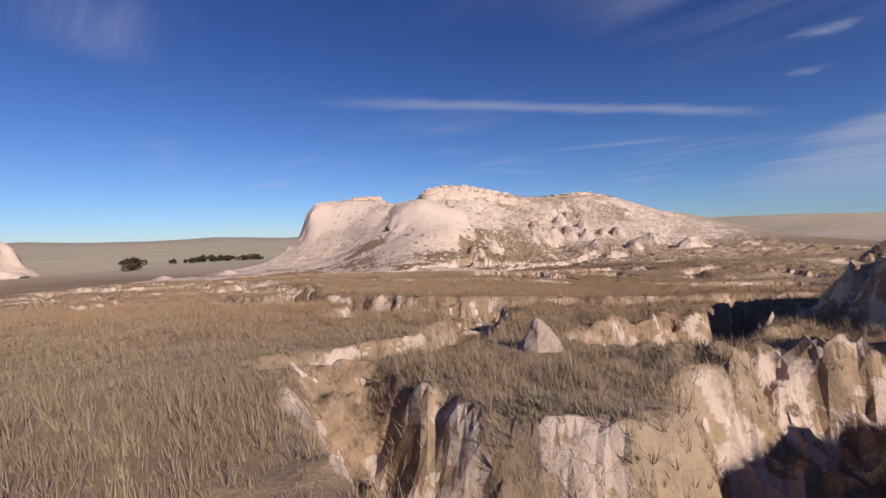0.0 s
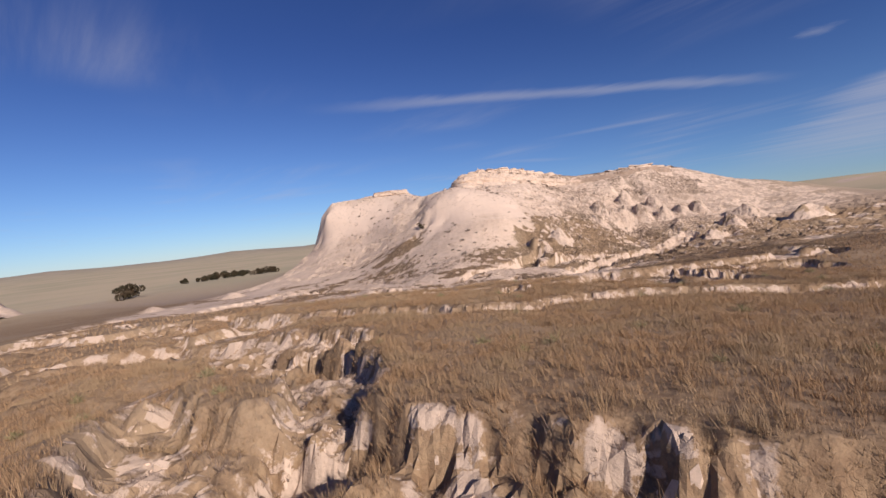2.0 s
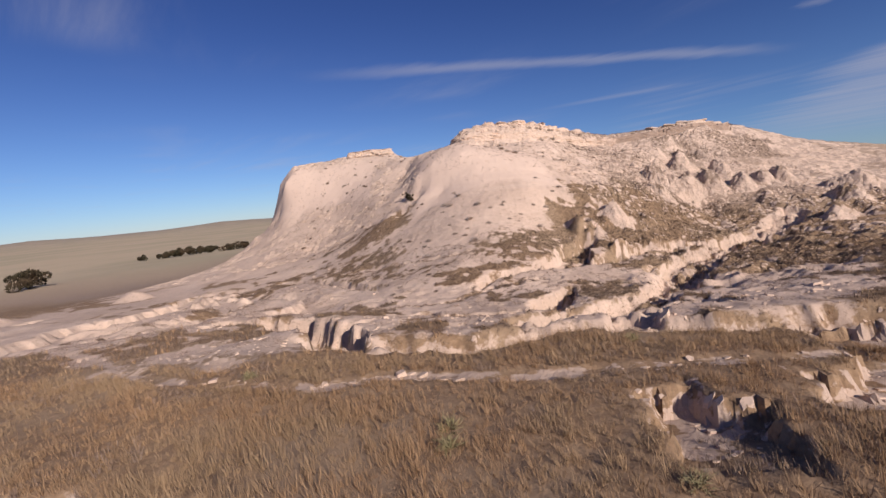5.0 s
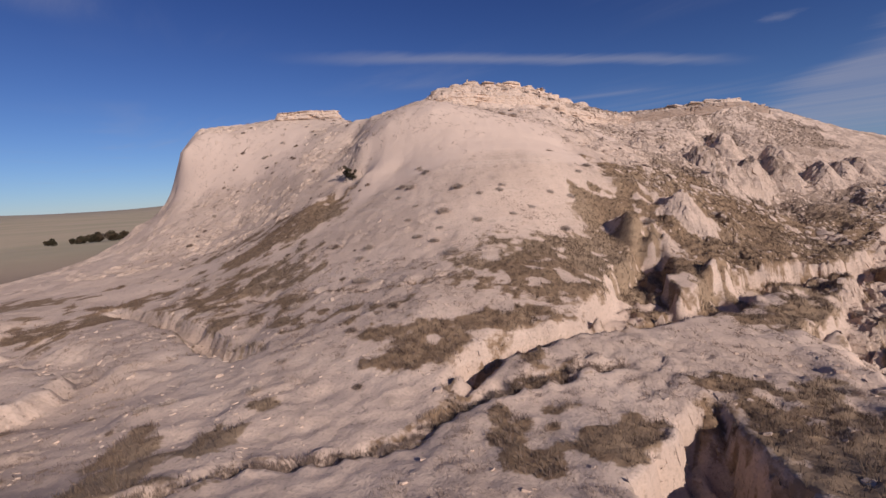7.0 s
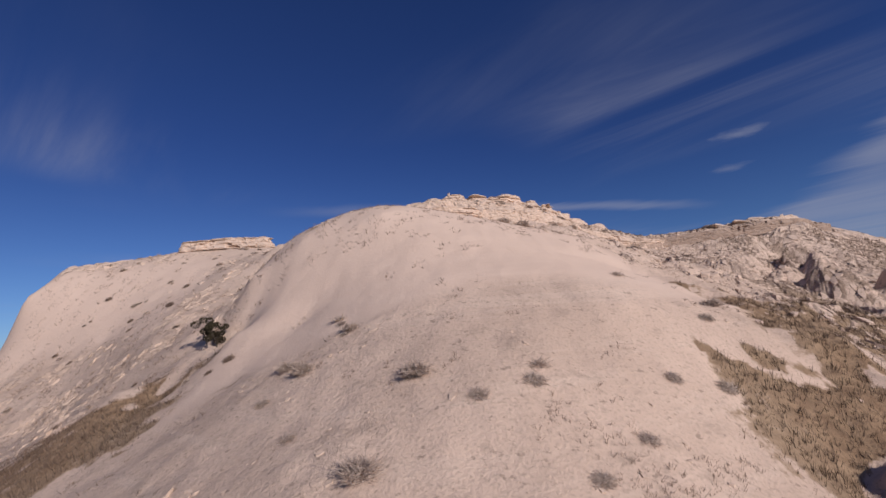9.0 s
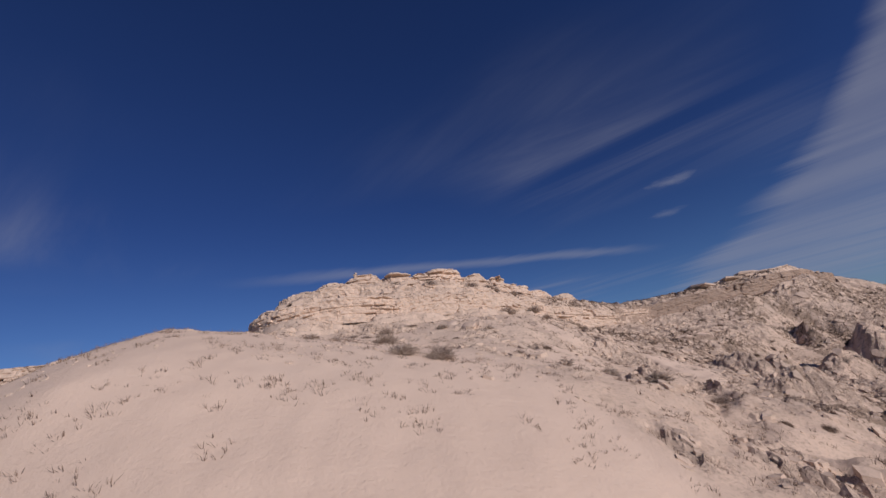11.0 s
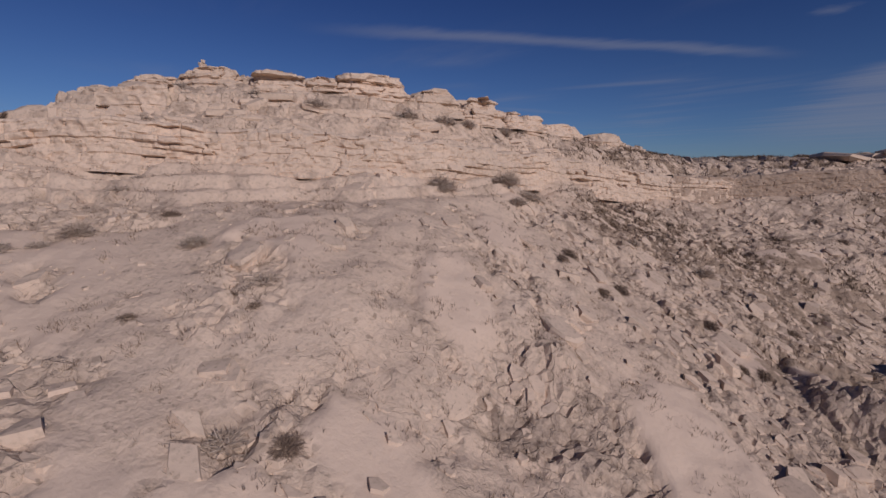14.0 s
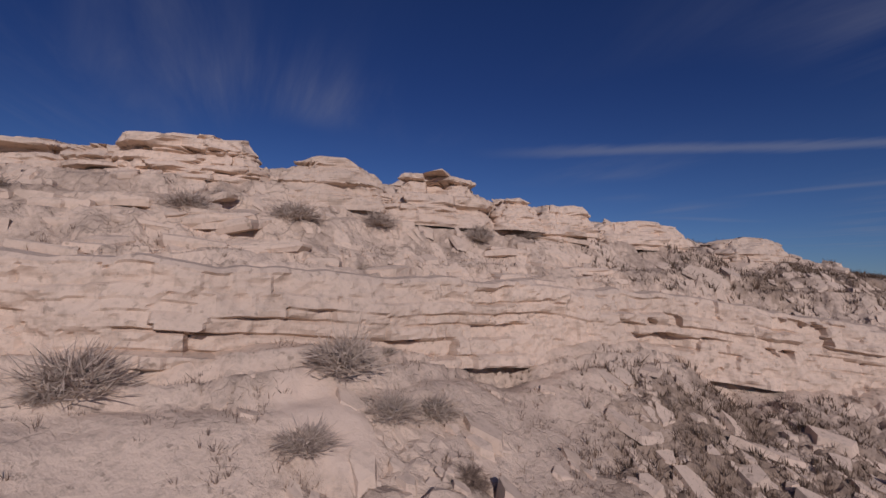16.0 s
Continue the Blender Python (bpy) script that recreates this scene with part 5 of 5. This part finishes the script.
def juniper(x, y, wide, high, seed, label):
    """A squat juniper: short trunk, spreading limbs, crown of many small sprays."""
    r = np.random.default_rng(seed)
    top = tagged(new("juniper"), label, "tree", group="junipers")
    top.location = (x, y, float(at(x, y)) - 0.05)
    bm = bmesh.new()
    ends = []
    for k in range(8):
        a = 2 * math.pi * k / 8 + r.uniform(-0.3, 0.3)
        if k == 0:
            p, q, w0 = Vector((0, 0, -0.1)), Vector((0.03, 0, high * 0.5)), 0.10 * wide * 0.5
        else:
            p = Vector((0, 0, high * r.uniform(0.05, 0.3)))
            q = Vector((math.cos(a) * wide * 0.32, math.sin(a) * wide * 0.32, high * r.uniform(0.35, 0.75)))
            w0 = 0.05 * wide * 0.5
        d = (q - p).normalized()
        s1 = d.orthogonal().normalized()
        s2 = d.cross(s1)
        low = [bm.verts.new(p + (s1 * math.cos(t) + s2 * math.sin(t)) * w0) for t in (0, 1.26, 2.51, 3.77, 5.03)]
        tip = [bm.verts.new(q + (s1 * math.cos(t) + s2 * math.sin(t)) * w0 * 0.4) for t in (0, 1.26, 2.51, 3.77, 5.03)]
        for i in range(5):
            bm.faces.new((low[i], low[(i + 1) % 5], tip[(i + 1) % 5], tip[i]))
        ends.append(q)
    me = bpy.data.meshes.new("trunk")
    bm.to_mesh(me)
    bm.free()
    me.materials.append(BARK)
    new("trunk", me).parent = top
    n = 2600
    clump = r.integers(0, 14, n)
    cc = np.stack([r.normal(0, 0.27, 14) * wide, r.normal(0, 0.27, 14) * wide, r.uniform(0.22, 0.80, 14) * high], 1)
    rad = r.uniform(0.13, 0.24, 14) * wide
    d = r.normal(0, 1, (n, 3))
    d /= np.linalg.norm(d, axis=1)[:, None]
    c = cc[clump] + d * (rad[clump] * r.uniform(0.55, 1.0, n) ** 0.5)[:, None] * np.array([1, 1, 0.8])
    c[:, 2] = np.maximum(c[:, 2], 0.05 * high)
    s = wide * r.uniform(0.018, 0.042, n)[:, None]
    t1 = np.cross(d, r.normal(0, 1, (n, 3)))
    t1 /= np.linalg.norm(t1, axis=1)[:, None]
    t2 = d * 0.8 + np.cross(d, t1) * 0.4 + np.array([0, 0, 0.35])
    co = np.stack([c - t1 * s, c + t1 * s, c + t2 * s * 2.6], 1).reshape(-1, 3)
    new("crown", mesh_from("crown", co, np.arange(3 * n).reshape(-1, 3), NEEDLE)).parent = top
    return top


juniper(-16.8, 121.6, 0.9, 1.6, 1, "small dark juniper in a nook of the butte")
juniper(-16.1, 121.1, 0.8, 1.4, 2, "small dark juniper beside another in the nook")
for k, (jx, jy, wd, hg) in enumerate(((-101, 144, 5.4, 3.8), (-161, 264, 4.2, 3.4), (-157, 270, 3.0, 2.4), (-151, 268, 5.5, 3.2), (-146, 270, 6.5, 3.8), (-140, 273, 7.0, 3.6), (-134, 276, 6.0, 3.4), (-127, 280, 6.0, 3.0), (-122, 286, 6.5, 3.6))):
    juniper(jx, jy, wd, hg, 20 + k, "dark round juniper standing on the open plain")


def outcrop(x, y, wide, deep, high, label):
    """A far remnant of claystone: a flat-topped, gullied mass standing on the plain."""
    k = 40
    u, v = np.meshgrid(np.linspace(-1, 1, k), np.linspace(-1, 1, k))
    u, v = u.ravel(), v.ravel()
    n = fbm(u + x, v + y, 0.5, 4, 301)
    d = np.hypot(u, v) + 0.25 * n
    z = high * (0.72 * (1 - smooth(0.35, 0.62, d)) + 0.28 * (1 - smooth(0.6, 0.98, d))) * (1 + 0.2 * n)
    px, py = x + u * wide, y + v * deep
    i = np.arange(k * k).reshape(k, k)
    f = np.stack([i[:-1, :-1], i[:-1, 1:], i[1:, 1:], i[1:, :-1]], -1).reshape(-1, 4)
    base = float(at(x, y))
    me = mesh_from("outcrop", np.stack([px, py, np.minimum(at(px, py), base + 0.5) + z - 0.4], 1), f, SLAB)
    return tagged(new("outcrop", me), label, "rock outcrop")


outcrop(-125, 119, 13, 14, 10.5, "distant pale rock outcrop rising from the plain")
outcrop(-37, 203, 16, 10, 9.0, "low rocky knoll behind the butte")
